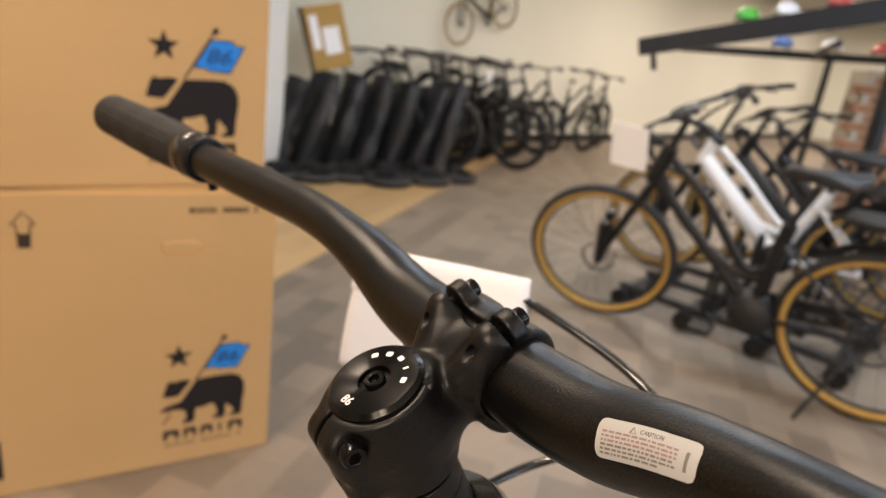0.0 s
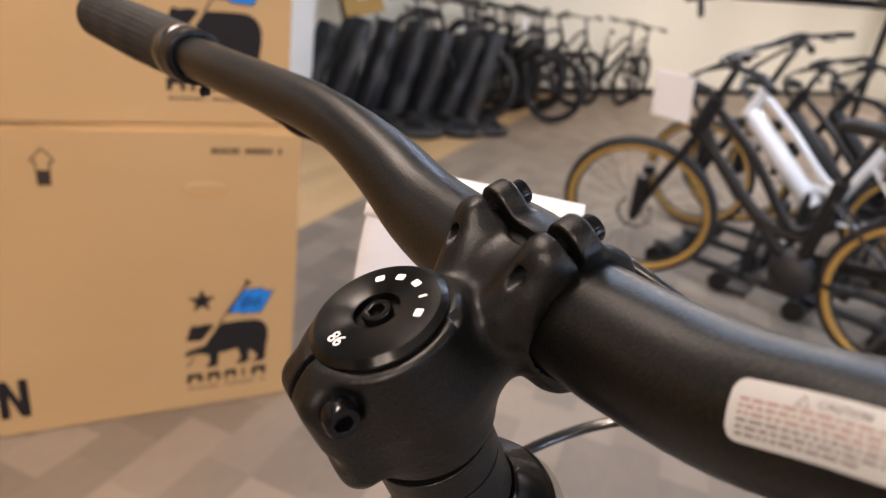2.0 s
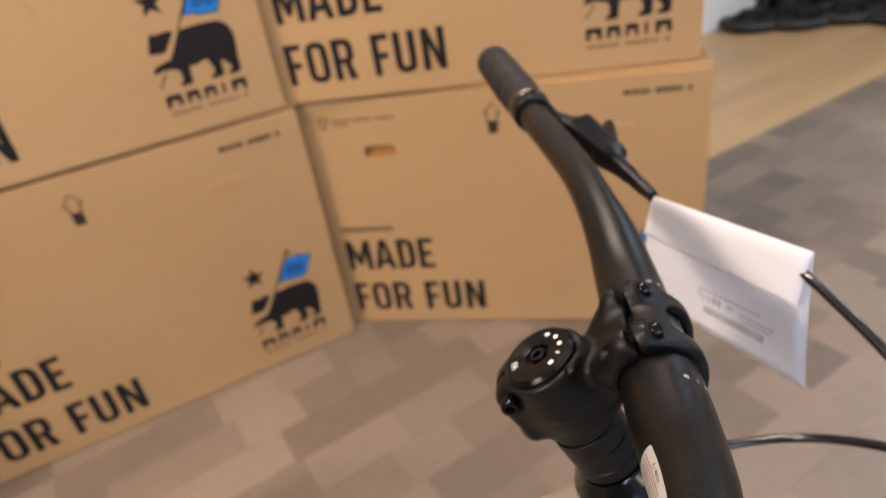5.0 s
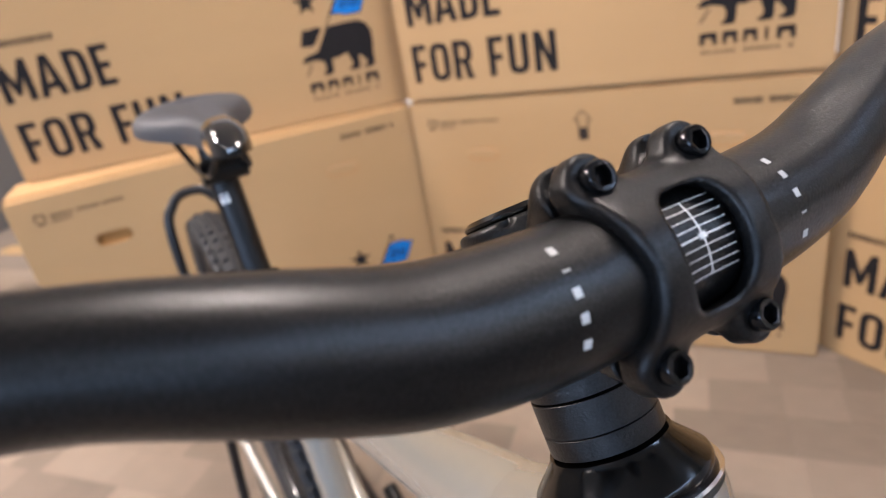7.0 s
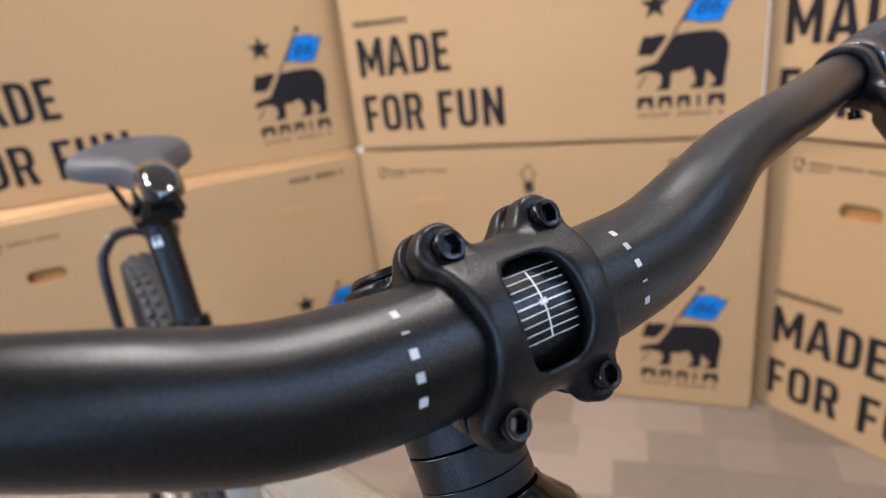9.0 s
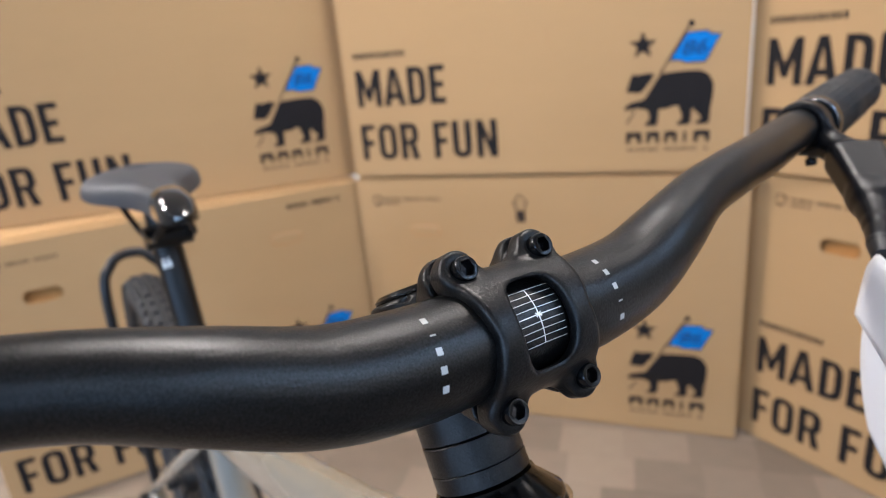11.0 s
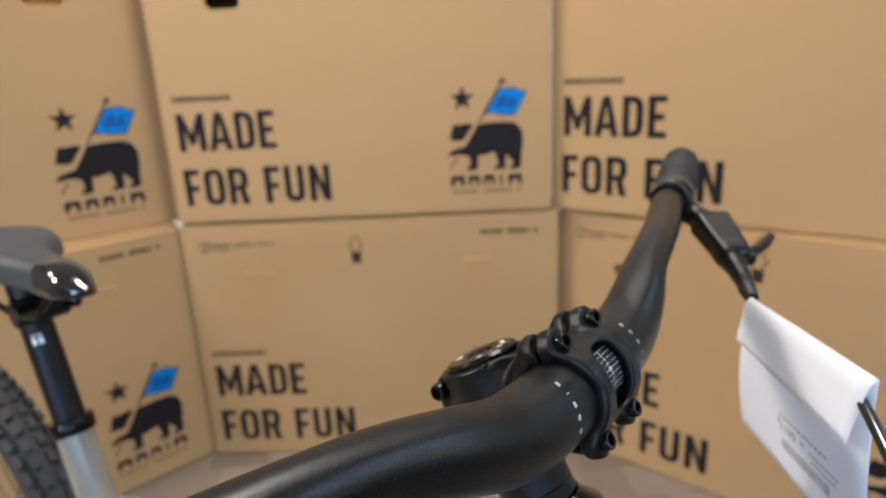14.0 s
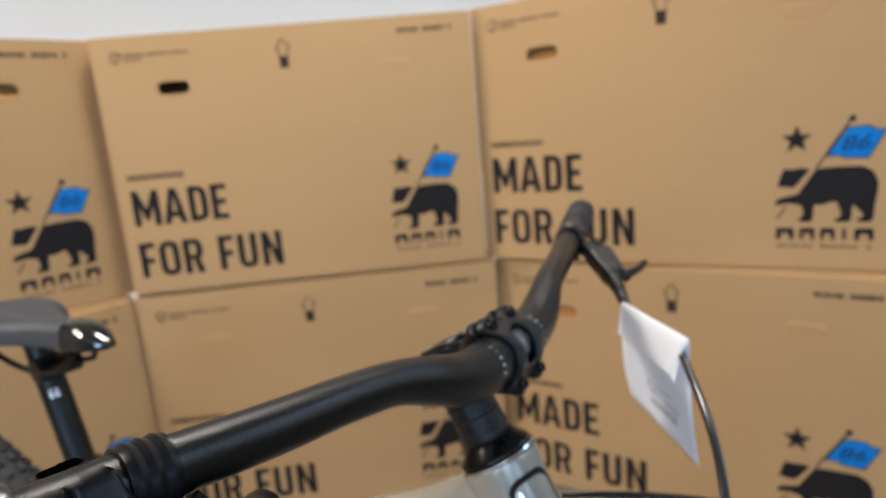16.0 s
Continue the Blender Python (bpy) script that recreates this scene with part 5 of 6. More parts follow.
# floor stand behind the rear wheel
stand = thing("bike_stand", BIKE @ FR, "black steel hoop stand holding the rear wheel off the floor", "bike stand")
hoop = smooth_path([(-1.00, -0.058, 0.02), (-1.055, -0.058, 0.42), (-1.095, -0.056, 0.76), (-1.108, -0.035, 0.832), (-1.112, 0.0, 0.848), (-1.108, 0.035, 0.832), (-1.095, 0.056, 0.76), (-1.055, 0.058, 0.42), (-1.00, 0.058, 0.02)], 8)
part("hoop", sweep(bmesh.new(), hoop, 0.009, 16), BLACK_PAINT, stand)
for sy in (-1, 1):
    part("foot", sweep(bmesh.new(), [(-1.22, sy * 0.16, 0.012), (-0.62, sy * 0.16, 0.012)], 0.012, 12), BLACK_PAINT, stand)
    part("arm", sweep(bmesh.new(), [(-0.925, sy * 0.13, 0.015), (-0.925, sy * 0.085, 0.47)], 0.009, 12), BLACK_PAINT, stand)
for x in (-1.00, -0.925, -0.66):
    part("crossbar", sweep(bmesh.new(), [(x, -0.165, 0.012), (x, 0.165, 0.012)], 0.011, 12), BLACK_PAINT, stand)


# ---------------- parked bicycles ----------------
def city_bike(m, label, frame_mat, tyre_mat, wall_mat, group, radius=0.345, tw=0.024, step=True, ebike=True, sign=None, spokes=24, lift=0.0, steer=0.0, seat=0.0, slim=False):
    """A parked bicycle: x forward, on the ground, the origin midway between the wheels."""
    b = thing("bicycle", m, label, "bicycle", group)
    f, r = Vector((0.58, 0, radius)), Vector((-0.56, 0, radius))
    wheel("front_wheel", Matrix.Translation(f), radius, tw, b, tyre_mat, 0, spokes, wall_mat)
    wheel("rear_wheel", Matrix.Translation(r), radius, tw, b, tyre_mat, 0, spokes, wall_mat)
    hd = Vector((-0.36, 0, 0.93)).normalized()
    h0 = f + hd * 0.44 + Vector((-0.04, 0, 0))
    h1 = h0 + hd * 0.17
    hb = h1 + hd * (0.15 + lift)
    bb, s1 = Vector((-0.13, 0, radius - 0.05)), Vector((-0.30 + seat, 0, 0.72))
    part("head_tube", tube(h0, h1, 0.034 if ebike else 0.024), frame_mat, b)
    low = (0.34 if step else 0.0)
    part("top_tube", sweep(bmesh.new(), smooth_path([h1 - hd * 0.03, h1 + Vector((-0.18, 0, -0.05 - low * 0.4)), s1.lerp(bb, 0.2 + low) + Vector((0.10, 0, 0.0)), s1.lerp(bb, 0.15 + low)], 6), 0.019, 12), frame_mat, b)
    part("down_tube", sweep(bmesh.new(), [h0 + hd * 0.02, bb], 0.024 if slim else 0.052 if ebike else 0.034, 14), frame_mat, b)
    part("seat_tube", tube(bb, s1, 0.028 if ebike else 0.022), frame_mat, b)
    if ebike and step:
        part("twin_tube", sweep(bmesh.new(), smooth_path([h0 + hd * 0.06, h0 + Vector((-0.16, 0, -0.14)), bb + Vector((0.12, 0, 0.16)), s1.lerp(bb, 0.62)], 6), 0.020 if slim else 0.026, 12), frame_mat, b)
    for sy in (-1, 1):
        part("chain_stay", sweep(bmesh.new(), [bb + Vector((0, sy * 0.03, 0)), r + Vector((0, sy * 0.06, 0))], 0.010, 8), frame_mat, b)
        part("seat_stay", sweep(bmesh.new(), [s1.lerp(bb, 0.18) + Vector((0, sy * 0.02, 0)), r + Vector((0, sy * 0.06, 0))], 0.008, 8), frame_mat, b)
        part("fork_leg", sweep(bmesh.new(), [h0 + Vector((0, sy * 0.055, -0.02)), f + Vector((0, sy * 0.055, 0))], [0.017, 0.013], 10), BLACK_PAINT, b)
        part("grip", sweep(bmesh.new(), [hb + Vector((-0.10, sy * 0.21, 0.03)), hb + Vector((-0.15, sy * 0.32, 0.025))], 0.016, 10), RUBBER, b)
        part("brake_lever", sweep(bmesh.new(), smooth_path([hb + Vector((-0.07, sy * 0.19, 0.02)), hb + Vector((-0.04, sy * 0.22, 0.0)), hb + Vector((-0.08, sy * 0.30, -0.01))], 5), 0.008, 8), BLACK_PLASTIC, b)
        part("crank", sweep(bmesh.new(), [bb + Vector((0, sy * 0.07, 0)), bb + Vector((sy * 0.15, sy * 0.08, -0.08))], 0.011, 8), BLACK_PLASTIC, b)
        part("pedal", new_box((-0.045, -0.045, -0.011), (0.045, 0.045, 0.011), 0.004, Matrix.Translation(bb + Vector((sy * 0.15, sy * 0.13, -0.08)))), BLACK_PLASTIC, b)
    part("fork_crown", sweep(bmesh.new(), [h0 + Vector((0, -0.055, -0.02)), h0 + Vector((0, 0.055, -0.02))], 0.020, 10), BLACK_PAINT, b)
    part("stem", sweep(bmesh.new(), [h1, hb - hd * 0.01, hb + Vector((0.05, 0, 0.01))], 0.016, 12), BLACK_PLASTIC, b)
    part("handlebar", sweep(bmesh.new(), smooth_path([hb + Vector((-0.15, -0.32, 0.025)), hb + Vector((-0.08, -0.18, 0.03)), hb + Vector((0.05, -0.05, 0.01)), hb + Vector((0.05, 0.05, 0.01)), hb + Vector((-0.08, 0.18, 0.03)), hb + Vector((-0.15, 0.32, 0.025))], 5), 0.011, 10), BLACK_PLASTIC, b)
    part("seatpost", tube(s1, s1 + Vector((-0.06, 0, 0.17)), 0.014), BLACK_PLASTIC, b)
    sm = Matrix.Translation(s1 + Vector((0.08, 0, 0.215))) @ Matrix.Diagonal((1.1, 1.35, 1.7, 1))
    part("saddle", shift(saddle_mesh(0.0, 1.0), sm), BLACK_PLASTIC, b)
    part("chainring", sweep(bmesh.new(), [bb + Vector((0.085 * math.cos(a), -0.05, 0.085 * math.sin(a))) for a in (2 * math.pi * j / 24 for j in range(24))], 0.008, 6, True), BLACK_PLASTIC, b)
    part("chain", sweep(bmesh.new(), [bb + Vector((0, -0.05, 0.085)), r + Vector((0, -0.05, 0.04)), r + Vector((-0.04, -0.05, 0)), r + Vector((0, -0.05, -0.04)), bb + Vector((0, -0.05, -0.085))], 0.005, 6), SPOKE, b)
    for c, q in ((f, 0.075), (r, 0.08)):
        part("brake_disc", sweep(bmesh.new(), [c + Vector((q * math.cos(a), 0.045, q * math.sin(a))) for a in (2 * math.pi * j / 24 for j in range(24))], 0.006, 6, True, 0.3), SPOKE, b)
    if ebike:
        part("motor", shift(lathe(bmesh.new(), [(0.02, -0.085), (0.05, -0.078), (0.085, -0.055), (0.10, 0), (0.085, 0.055), (0.05, 0.078), (0.02, 0.085)], None, 20), Matrix.Translation(bb) @ Matrix.Rotation(radians(90), 4, "X")), BLACK_PLASTIC, b, "black motor housing")
        if not slim:
            part("battery", sweep(bmesh.new(), [h0.lerp(bb, 0.22) + Vector((0.01, 0, 0.03)), h0.lerp(bb, 0.82) + Vector((0.01, 0, 0.03))], 0.046, 12, False, 0.8), frame_mat, b)
        part("chain_guard", sweep(bmesh.new(), [bb + Vector((0.10, -0.062, 0.02)), bb + Vector((-0.10, -0.062, 0.06)), r + Vector((0.06, -0.062, 0.05))], [0.075, 0.07, 0.045], 10, False, 0.3), BLACK_PLASTIC, b)
        part("display", new_box((-0.03, -0.04, 0.0), (0.03, 0.04, 0.03), 0.006, Matrix.Translation(hb + hd * 0.02)), BLACK_PLASTIC, b)
        part("bell", sweep(bmesh.new(), [hb + Vector((0.0, 0.11, 0.03)), hb + Vector((0.0, 0.11, 0.06))], [0.022, 0.012], 12), BLACK_PLASTIC, b)
        for sy in (-1, 1):
            part("rack_stay", sweep(bmesh.new(), [r + Vector((0.0, sy * 0.07, 0.0)), r + Vector((-0.04, sy * 0.06, radius + 0.09))], 0.007, 8), BLACK_PLASTIC, b)
            part("fork_slider", sweep(bmesh.new(), [f + Vector((-0.02, sy * 0.058, 0.20)), f + Vector((0, sy * 0.058, -0.02))], [0.024, 0.020], 10), BLACK_PAINT, b)
        part("rear_rack", new_box((-0.24, -0.07, radius + 0.085), (0.20, 0.07, radius + 0.11), 0.008, Matrix.Translation((r.x, 0, r.z))), BLACK_PLASTIC, b)
        for k in range(3):
            part("cable", sweep(bmesh.new(), smooth_path([hb + Vector((-0.02, (k - 1) * 0.12, 0.02)), h1 + Vector((0.12, (k - 1) * 0.05, 0.06)), h1 + Vector((0.05, 0, -0.10)), h0 + Vector((-0.05, 0.02, -0.02))], 6), 0.005, 6), BLACK_PLASTIC, b)
        part("headlight", sweep(bmesh.new(), [h1 + Vector((0.03, 0, 0.02)), h1 + Vector((0.10, 0, 0.03))], [0.018, 0.03], 12), BLACK_PLASTIC, b)
        for c, a0, a1 in ((r, 0.9, 1.9),):
            part("mudguard", sweep(bmesh.new(), [c + Vector(((radius + 0.018) * math.cos(a), 0, (radius + 0.018) * math.sin(a))) for a in (a0 + (a1 - a0) * j / 24 for j in range(25))], 0.026, 8, False, 0.25), BLACK_PLASTIC, b)
        part("kickstand", sweep(bmesh.new(), [r + Vector((0.05, 0.07, -0.05)), (r.x + 0.16, 0.24, 0.01)], 0.009, 8), SPOKE, b, "grey kickstand")
    if sign:
        part("price_card", shift(new_box((-0.006, -0.085, -0.095), (0.0, 0.085, 0.095), 0.002), Matrix.Translation(hb + Vector((0.22, 0.05, -0.14))) @ Matrix.Rotation(sign, 4, "Z")), PAPER, b, "white price card")
    if steer:
        turn = Matrix.Translation(h0) @ Matrix.Rotation(radians(steer), 4, hd) @ Matrix.Translation(-h0)
        for o in b.children:
            base = o.name.split(".")[0]
            if base in ("front_wheel", "fork_leg", "fork_crown", "fork_slider", "stem", "handlebar", "grip", "brake_lever", "headlight", "display", "bell", "price_card"):
                o.matrix_basis = turn
            if base == "brake_disc" and o.data.vertices[0].co.x > 0:
                o.matrix_basis = turn
    return b


def between(front, rear, lean=0.0):
    """The pose of a bicycle from where its wheels touch the ground."""
    f, r = Vector(front), Vector(rear)
    mid = (f + r) / 2
    return pose(mid.x, mid.y, 0, lean, 0, math.degrees(math.atan2(f.y - r.y, f.x - r.x)))


city_bike(between((3.80, -1.25), (3.41, -2.415), -11), "black step-through electric bicycle with tan tyre walls and price card", BLACK_PAINT, TYRE_RUBBER, TAN_RUBBER, "display bicycles", 0.355, 0.028, True, True, 1.25, 24, 0.0, 16.0, 0.11, True)
city_bike(between((4.90, -1.46), (4.55, -2.54), -9), "white electric bicycle with tan tyre walls beside the black one", WHITE_PAINT, TYRE_RUBBER, TAN_RUBBER, "display bicycles", 0.34, 0.026, True, True, None, 24, 0.12)
city_bike(between((5.482, -1.883), (5.102, -2.971)), "dark electric bicycle parked beside the white ones", BLACK_PAINT, TYRE_RUBBER, TAN_RUBBER, "display bicycles", 0.34, 0.026, False, True, None)
city_bike(between((5.22, -1.66), (4.86, -2.76), -10), "black electric bicycle between the display bicycles", BLACK_PAINT, TYRE_RUBBER, TAN_RUBBER, "display bicycles", 0.345, 0.026, True, True, None)

row = [((6.50, 1.25), 70, 0.0), ((6.72, 1.02), 58, 0.0), ((6.98, 0.92), 78, 0.0), ((7.17, 1.30), 95, 0.0), ((7.34, 0.28), 86, 0.0), ((7.60, 0.80), 66, 0.35), ((7.95, 0.62), 74, 0.0), ((8.35, 0.66), 52, 0.0),
       ((8.80, 0.46), 62, 0.0), ((9.20, 0.36), 44, 0.0), ((9.84, 0.04), 38, 0.0), ((10.63, 0.00), 28, 0.0), ((6.85, 1.42), 80, 0.0), ((7.40, 1.12), 62, 0.0), ((7.72, 1.02), 71, 0.0), ((8.10, 0.92), 57, 0.0), ((8.55, 0.78), 68, 0.0), ((6.62, 0.78), 83, 0.0)]
first = None
for (x, y), turn, sg in row:
    a = radians(turn)
    m = between((x, y), (x + 1.14 * math.cos(a), y + 1.14 * math.sin(a)), (5, -4, 8, -7, 2)[int(turn) % 5])
    if first is None:
        first = city_bike(m, "black bicycle parked in a row along the wall", BLACK_PAINT, TYRE_RUBBER, None, "row of black bicycles", 0.345, 0.033, False, False, None, 18)
    elif sg:
        city_bike(m, "dark bicycle with a white card on its handlebar, in the row", BLACK_PAINT, TYRE_RUBBER, None, "row of black bicycles", 0.345, 0.033, False, False, sg, 18)
    else:
        copy_thing(first, m)
HUNG = pose(8.72, 1.18, 1.33, 0, 20, -22.75 + 180)
pivot = HUNG @ Vector((0.58, 0, 0.345))
city_bike(Matrix.Translation(pivot) @ Matrix.Scale(0.72, 4) @ Matrix.Translation(-pivot) @ HUNG, "tan bicycle hung flat on the cream wall", SPOKE, TAN_RUBBER, None, "", 0.345, 0.02, False, False, None, 18)


# ---------------- things along the wall ----------------
def rolled_bag(m, h, r, lean, label):
    b = thing("wrapped_wheel_bag", m @ Matrix.Rotation(radians(lean), 4, "Y"), label, "bag", "wrapped bags by the wall")
    bm, n = bmesh.new(), 14
    rings = []
    rng = random.Random(int(h * 1000))
    for i in range(12):
        t = i / 11
        rr = r * (0.95 + 0.12 * math.sin(math.pi * t) - (0.12 * max(0, t - 0.9) / 0.1))
        rings.append([bm.verts.new((rr * 0.50 * math.cos(a) + rng.uniform(-0.01, 0.01), rr * math.sin(a) + rng.uniform(-0.012, 0.012), h * t)) for a in (2 * math.pi * j / n for j in range(n))])
    for p, q in zip(rings, rings[1:]):
        for j in range(n):
            bm.faces.new((p[j], p[(j + 1) % n], q[(j + 1) % n], q[j]))
    bm.faces.new(rings[0][::-1])
    bm.faces.new(rings[-1])
    part("bag_body", bm, GREY_PLASTIC, b)
    part("tie", sweep(bmesh.new(), [(r * 0.36 * math.cos(a), r * 1.02 * math.sin(a), h * 0.84) for a in (2 * math.pi * j / 16 for j in range(16))], 0.012, 6, True), BLACK_PLASTIC, b)
    return b


for i in range(13):
    t = i / 12
    x, y = 5.246 + 1.411 * t, 1.867 - 0.947 * t - 0.10 * (i % 2)
    rolled_bag(pose(x, y, 0.0, 0, 0, -35 + 9 * (i % 3)), (0.80, 0.88, 0.84, 0.78, 0.86)[i % 5], 0.165, (14, 19, 12, 16)[i % 4], "dark grey plastic-wrapped bag leaning against the wall")
for i, (x, y, s) in enumerate(((5.095, 1.353, 0.20), (5.393, 1.18, 0.22), (5.69, 1.006, 0.22), (5.968, 0.833, 0.20), (5.495, 0.866, 0.20), (5.843, 0.634, 0.19), (6.19, 0.491, 0.17), (4.915, 1.558, 0.20))):
    c = thing("loose_pedal_crate", pose(x, y, 0, 0, 0, 25 * i), "low pile of dark workshop parts on the wood floor", "parts pile", "piles of parts")
    bm, rng = bmesh.new(), random.Random(i + 40)
    sweep(bm, [(s * math.cos(a), s * math.sin(a), 0.04) for a in (2 * math.pi * j / 20 for j in range(20))], 0.04, 8, True)
    part("coil", bm, BLACK_PLASTIC, c)
    part("tool_arm", sweep(bmesh.new(), smooth_path([(-s, -s * 0.4, 0.03), (0, 0.02, 0.09), (s * 1.2, s * 0.5, 0.03)], 6), 0.025, 8), SPOKE, c)
    part("foot_block", new_box((-s * 0.5, -s * 0.35, 0.0), (s * 0.5, s * 0.35, 0.13), 0.02), BLACK_PLASTIC, c)
panel = thing("cardboard_panel", pose(5.80, 1.86, 0.80, -8, 0, -32), "tan cardboard panel with white sheets leaning on the wall", "cardboard panel")
lean = Matrix.Rotation(radians(-14), 4, "Y")
part("panel_board", new_box((0.0, -0.012, 0), (0.40, 0.012, 0.58), 0.003, lean), TAN_RUBBER, panel)
part("paper_sheet", new_box((0.15, -0.016, 0.14), (0.32, -0.0125, 0.38), 0, lean), PAPER, panel, smooth=False)
part("paper_sheet", new_box((0.04, -0.016, 0.20), (0.12, -0.0125, 0.50), 0, lean), PAPER, panel, smooth=False)
part("panel_edge", new_box((-0.03, -0.02, 0), (-0.001, 0.02, 0.58), 0.003, lean), INK_FAINT, panel)
setting("baseboard", shift(new_box((0, 0.001, 0), (17.7, 0.016, 0.11), 0.003), Matrix.Translation((21.55, -4.067, 0)) @ Matrix.Rotation(math.atan2(6.873, -16.4), 4, "Z")), BLACK_PAINT, "black skirting board along the cream wall", "baseboard")

# black display canopy over the electric bicycles
rack = thing("display_rack", pose(0, 0, 0), "black steel display rack with sloping top beams above the bicycles", "display rack")
part("beam", sweep(bmesh.new(), [(5.549, -1.005, 1.35), (5.747, -3.308, 1.99)], [0.080, 0.12], 4), BLACK_PAINT, rack)
part("beam", sweep(bmesh.new(), [(6.508, -1.229, 1.42), (6.684, -3.394, 1.54)], 0.03, 8), BLACK_PAINT, rack)
part("post", sweep(bmesh.new(), [(5.698, -2.579, 1.72), (5.639, -2.62, 0)], 0.05, 8), BLACK_PAINT, rack)
part("post", sweep(bmesh.new(), [(6.64, -2.331, 1.48), (6.621, -2.331, 0)], 0.025, 8), BLACK_PAINT, rack)
part("post", sweep(bmesh.new(), [(5.58, -1.103, 1.34), (5.521, -1.143, 1.22)], 0.02, 8), BLACK_PAINT, rack)
part("beam", sweep(bmesh.new(), [(5.634, -2.226, 1.52), (6.619, -2.213, 1.48)], 0.025, 8), BLACK_PAINT, rack)


# low floor rack between the display bicycles
low = thing("floor_rack", pose(4.249, -1.8, 0, 0, 0, 71.7), "low black steel floor rack between the display bicycles", "bike rack")
for y in (-0.34, 0.0, 0.34):
    part("rail", sweep(bmesh.new(), [(-0.75, y, 0.10), (0.35, y, 0.10)], 0.022, 8), BLACK_PAINT, low)
for x in (-0.70, -0.36, -0.02, 0.32):
    part("cross_rail", sweep(bmesh.new(), [(x, -0.40, 0.05), (x, 0.40, 0.05)], 0.05, 8), BLACK_PAINT, low)
for x, y in ((-0.45, -0.34), (-0.45, 0.0), (-0.1, -0.34), (-0.1, 0.34), (-0.1, 0.0)):
    part("hoop", sweep(bmesh.new(), smooth_path([(x, y - 0.05, 0.08), (x, y - 0.05, 0.36), (x, y, 0.42), (x, y + 0.05, 0.36), (x, y + 0.05, 0.08)], 5), 0.012, 8), BLACK_PAINT, low)


def helmet(m, mat, label):
    h = thing("helmet", m, label, "helmet", "helmets on the rack")
    bm = bmesh.new()
    rings = [[bm.verts.new((0.10 * math.sin(p) * math.cos(a) * 1.15, 0.076 * math.sin(p) * math.sin(a), 0.080 * math.cos(p))) for a in (2 * math.pi * j / 20 for j in range(20))] for p in (0.05 + 1.55 * i / 9 for i in range(10))]
    for p, q in zip(rings, rings[1:]):
        for j in range(20):
            if j % 4 == 0 and 2 < rings.index(p) < 6:
                continue
            bm.faces.new((p[j], q[j], q[(j + 1) % 20], p[(j + 1) % 20]))
    bm.faces.new(rings[0])
    o = part("shell", bm, mat, h)
    sm = o.modifiers.new("thick", "SOLIDIFY")
    sm.thickness = 0.02
    part("strap", sweep(bmesh.new(), smooth_path([(0.023, -0.068, 0.0), (0.03, 0, -0.07), (0.023, 0.068, 0.0)], 6), 0.006, 6), BLACK_PLASTIC, h)
    return h


for (x, y, z), mat, lb in (((5.627, -1.654, 1.61), GREEN_PLASTIC, "green bicycle helmet on the black rack"), ((5.659, -1.88, 1.665), WHITE_PAINT, "white bicycle helmet on the black rack"),
                           ((5.683, -2.176, 1.75), RED_PLASTIC, "red bicycle helmet on the black rack"), ((6.576, -1.967, 1.52), BLUE_PLASTIC, "blue bicycle helmet on the rear beam"),
                           ((6.601, -2.311, 1.54), WHITE_PAINT, "white bicycle helmet on the rear beam"), ((6.625, -2.656, 1.55), RED_PLASTIC, "red bicycle helmet on the rear beam")):
    helmet(pose(x, y, z, 0, 0, 160), mat, lb)

# brick pier behind the rack
pier = thing("brick_pier", pose(6.085, -2.58, 0, 0, 0, 8.7), "red-brown brick pier with pale joints", "brick pier", "", "structure")
part("mortar_core", new_box((0, -0.55, 0), (0.35, 0.06, 1.40)), MORTAR, pier, smooth=False)
brick_bm = new_box((-0.006, 0.004, 0.004), (0.10, 0.196, 0.061), 0.003)
brick_me = bpy.data.meshes.new("brick")
brick_bm.to_mesh(brick_me)
brick_bm.free()
brick_me.materials.append(BRICK)
for i in range(21):
    for j in range(4):
        o = new("brick", brick_me)
        o.parent = pier
        o.location = (0, -0.65 + 0.2 * j + (0.1 if i % 2 else 0.0) - 0.14, i * 0.065)

# ---------------- floor pieces ----------------
FLOOR_TURN = radians(5.0)
FM = Matrix.Translation((3.27, 0.19, 0)) @ Matrix.Rotation(FLOOR_TURN, 4, "Z")


def piece_mesh(name, lx, ly, mat):
    me = bpy.data.meshes.new(name)
    g, h, e = 0.0001, 0.004, 0.0002
    vs = [(g, g, -h), (lx - g, g, -h), (lx - g, ly - g, -h), (g, ly - g, -h), (g + e, g + e, 0), (lx - g - e, g + e, 0), (lx - g - e, ly - g - e, 0), (g + e, ly - g - e, 0)]
    me.from_pydata(vs, [], [(4, 5, 6, 7), (0, 1, 5, 4), (1, 2, 6, 5), (2, 3, 7, 6), (3, 0, 4, 7)])
    me.materials.append(mat)
    return me


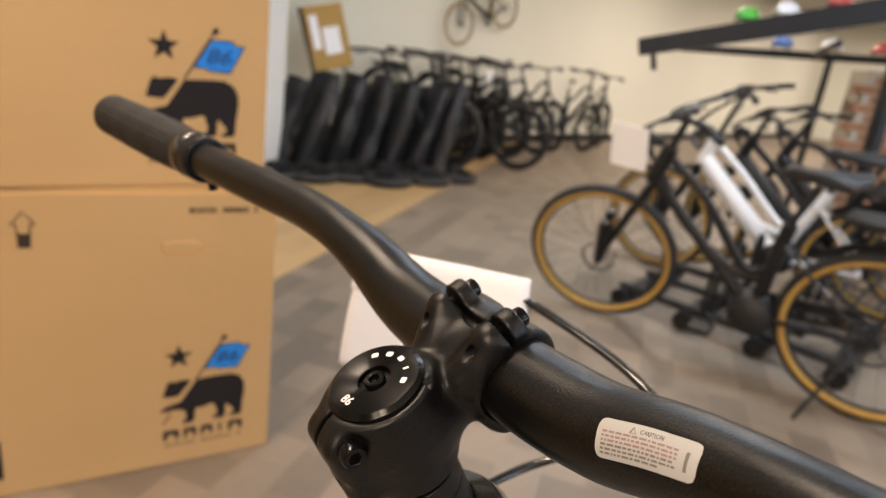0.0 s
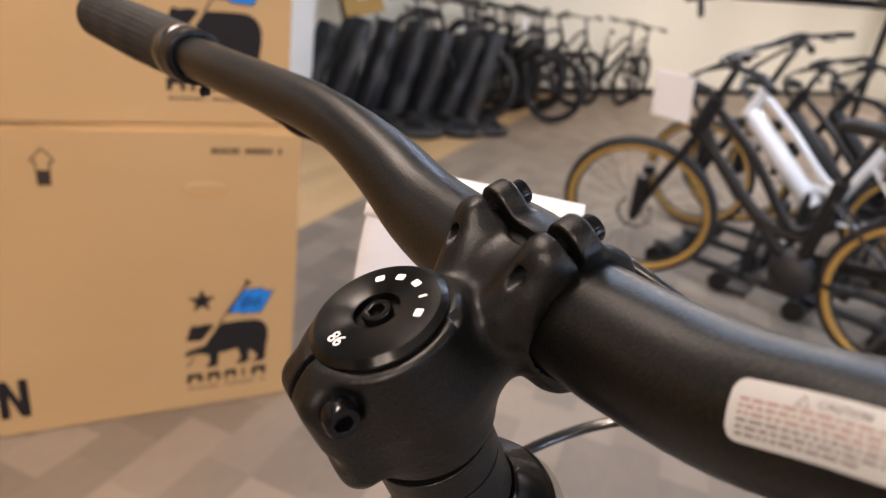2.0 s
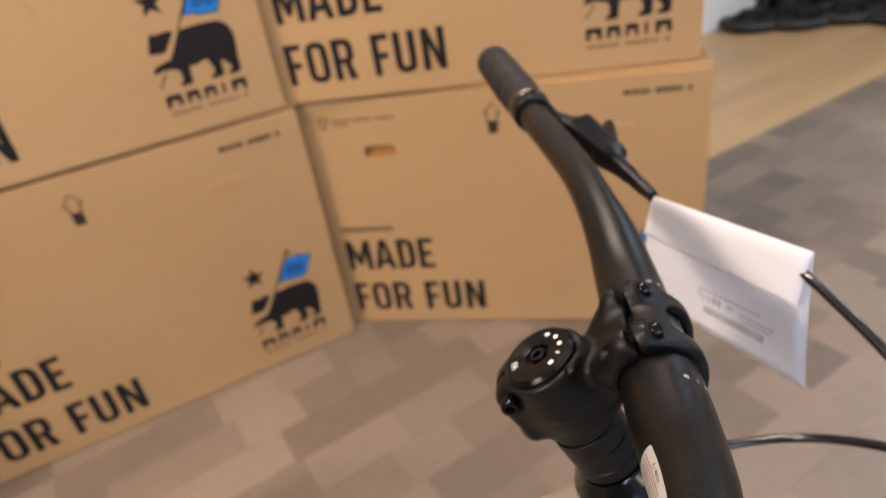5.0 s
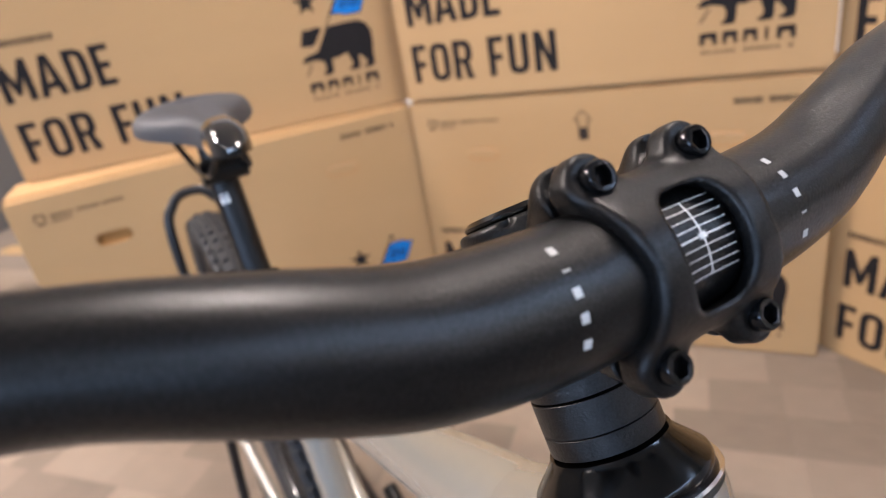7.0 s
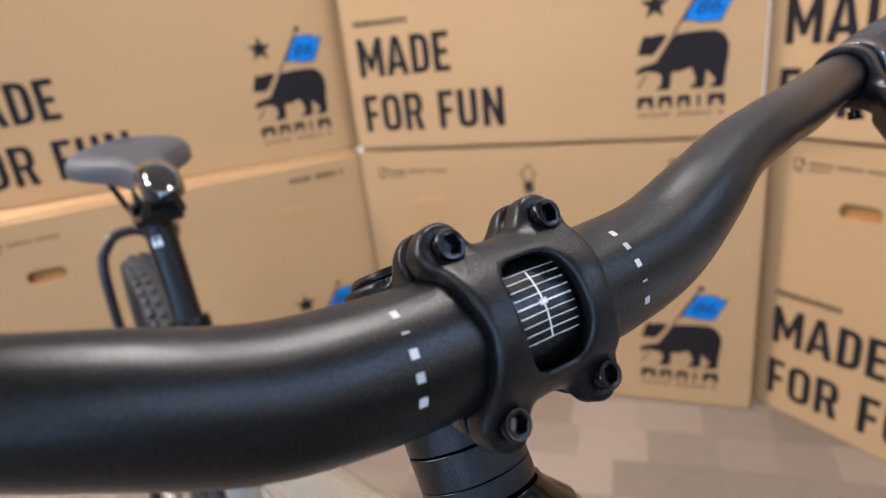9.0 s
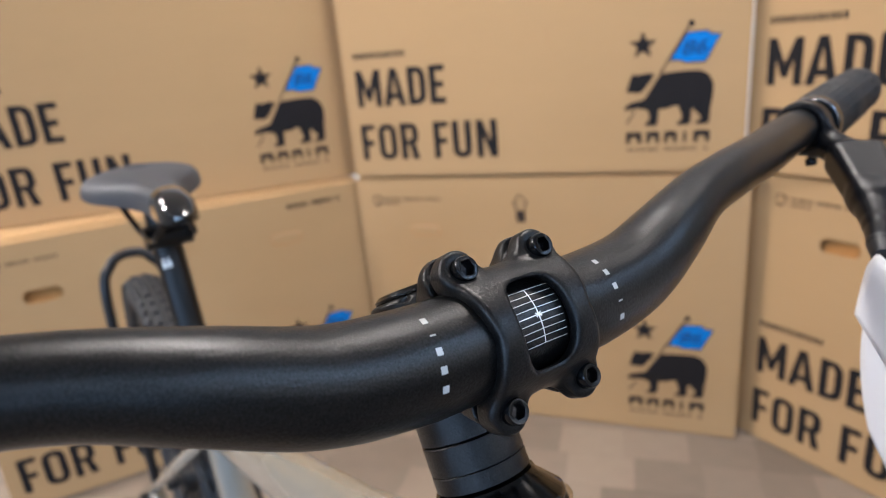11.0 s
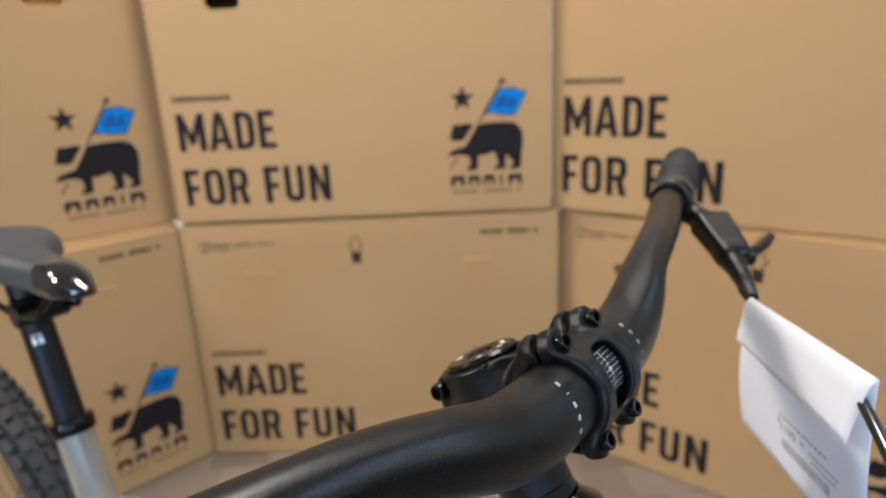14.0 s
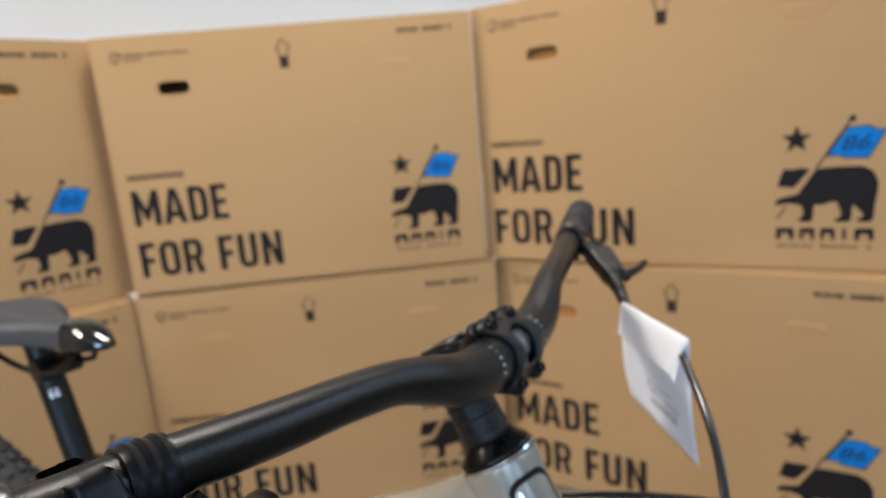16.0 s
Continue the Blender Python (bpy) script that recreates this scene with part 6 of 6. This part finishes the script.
rng = random.Random(11)
ROW = 0.135
shared, far, made = {}, [], 0
for j in range(-2, 40):
    v = -j * ROW
    u = -7.0 + rng.uniform(0, 0.2)
    while u < 13.0:
        lx = rng.choice((0.135, 0.18, 0.18, 0.27))
        p = FM @ Vector((u + lx / 2, v + ROW / 2, 0))
        if j < 1 and p.x > 1.3:
            u += lx
            continue
        near = 0.55 < p.x < 3.0 and -1.55 < p.y < 0.1
        if near and made < 295:
            if lx not in shared:
                shared[lx] = piece_mesh("floor_block", lx, ROW, TILE)
            o = new("floor_block", shared[lx])
            o.parent = floor
            o.matrix_basis = FM @ Matrix.Translation((u, v, 0))
            made += 1
        elif -3.7 < p.x < 16.0 and p.y > -6.9:
            far.append((u, v, lx))
        u += lx
verts, faces = [], []
for u, v, lx in far:
    k = len(verts)
    verts += [tuple(FM @ Vector(c)) for c in ((u + 0.001, v + 0.001, -0.0005), (u + lx - 0.001, v + 0.001, -0.0005), (u + lx - 0.001, v + ROW - 0.001, -0.0005), (u + 0.001, v + ROW - 0.001, -0.0005))]
    faces.append((k, k + 1, k + 2, k + 3))
me = bpy.data.meshes.new("floor_blocks")
me.from_pydata(verts, [], faces)
me.materials.append(TILE_FAR)
o = new("floor_blocks", me)
o.parent = floor
tagged(o, kind="stuff")
# oak planks
PL = {1.2: piece_mesh("floor_plank", 1.2, 0.12, WOOD), 0.8: piece_mesh("floor_plank", 0.8, 0.12, WOOD)}
for j in range(0, 22):
    u = -7.2 - rng.uniform(0, 0.8)
    while u < 10.0:
        lx = rng.choice((1.2, 0.8))
        p = FM @ Vector((u + lx / 2, j * 0.12, 0))
        wall_y = 2.784 - (p.x - 5.2) * 0.4191
        if p.x > -2.9 and (p.x > 1.95 or p.y > 0.24) and p.y < wall_y - 0.05 and (p.x > 5.6 or p.y < 1.06 + (p.x + 3.6) * 0.0739):
            o = new("floor_plank", PL[lx])
            o.parent = floor
            o.matrix_basis = FM @ Matrix.Translation((u, j * 0.12, 0))
        u += lx
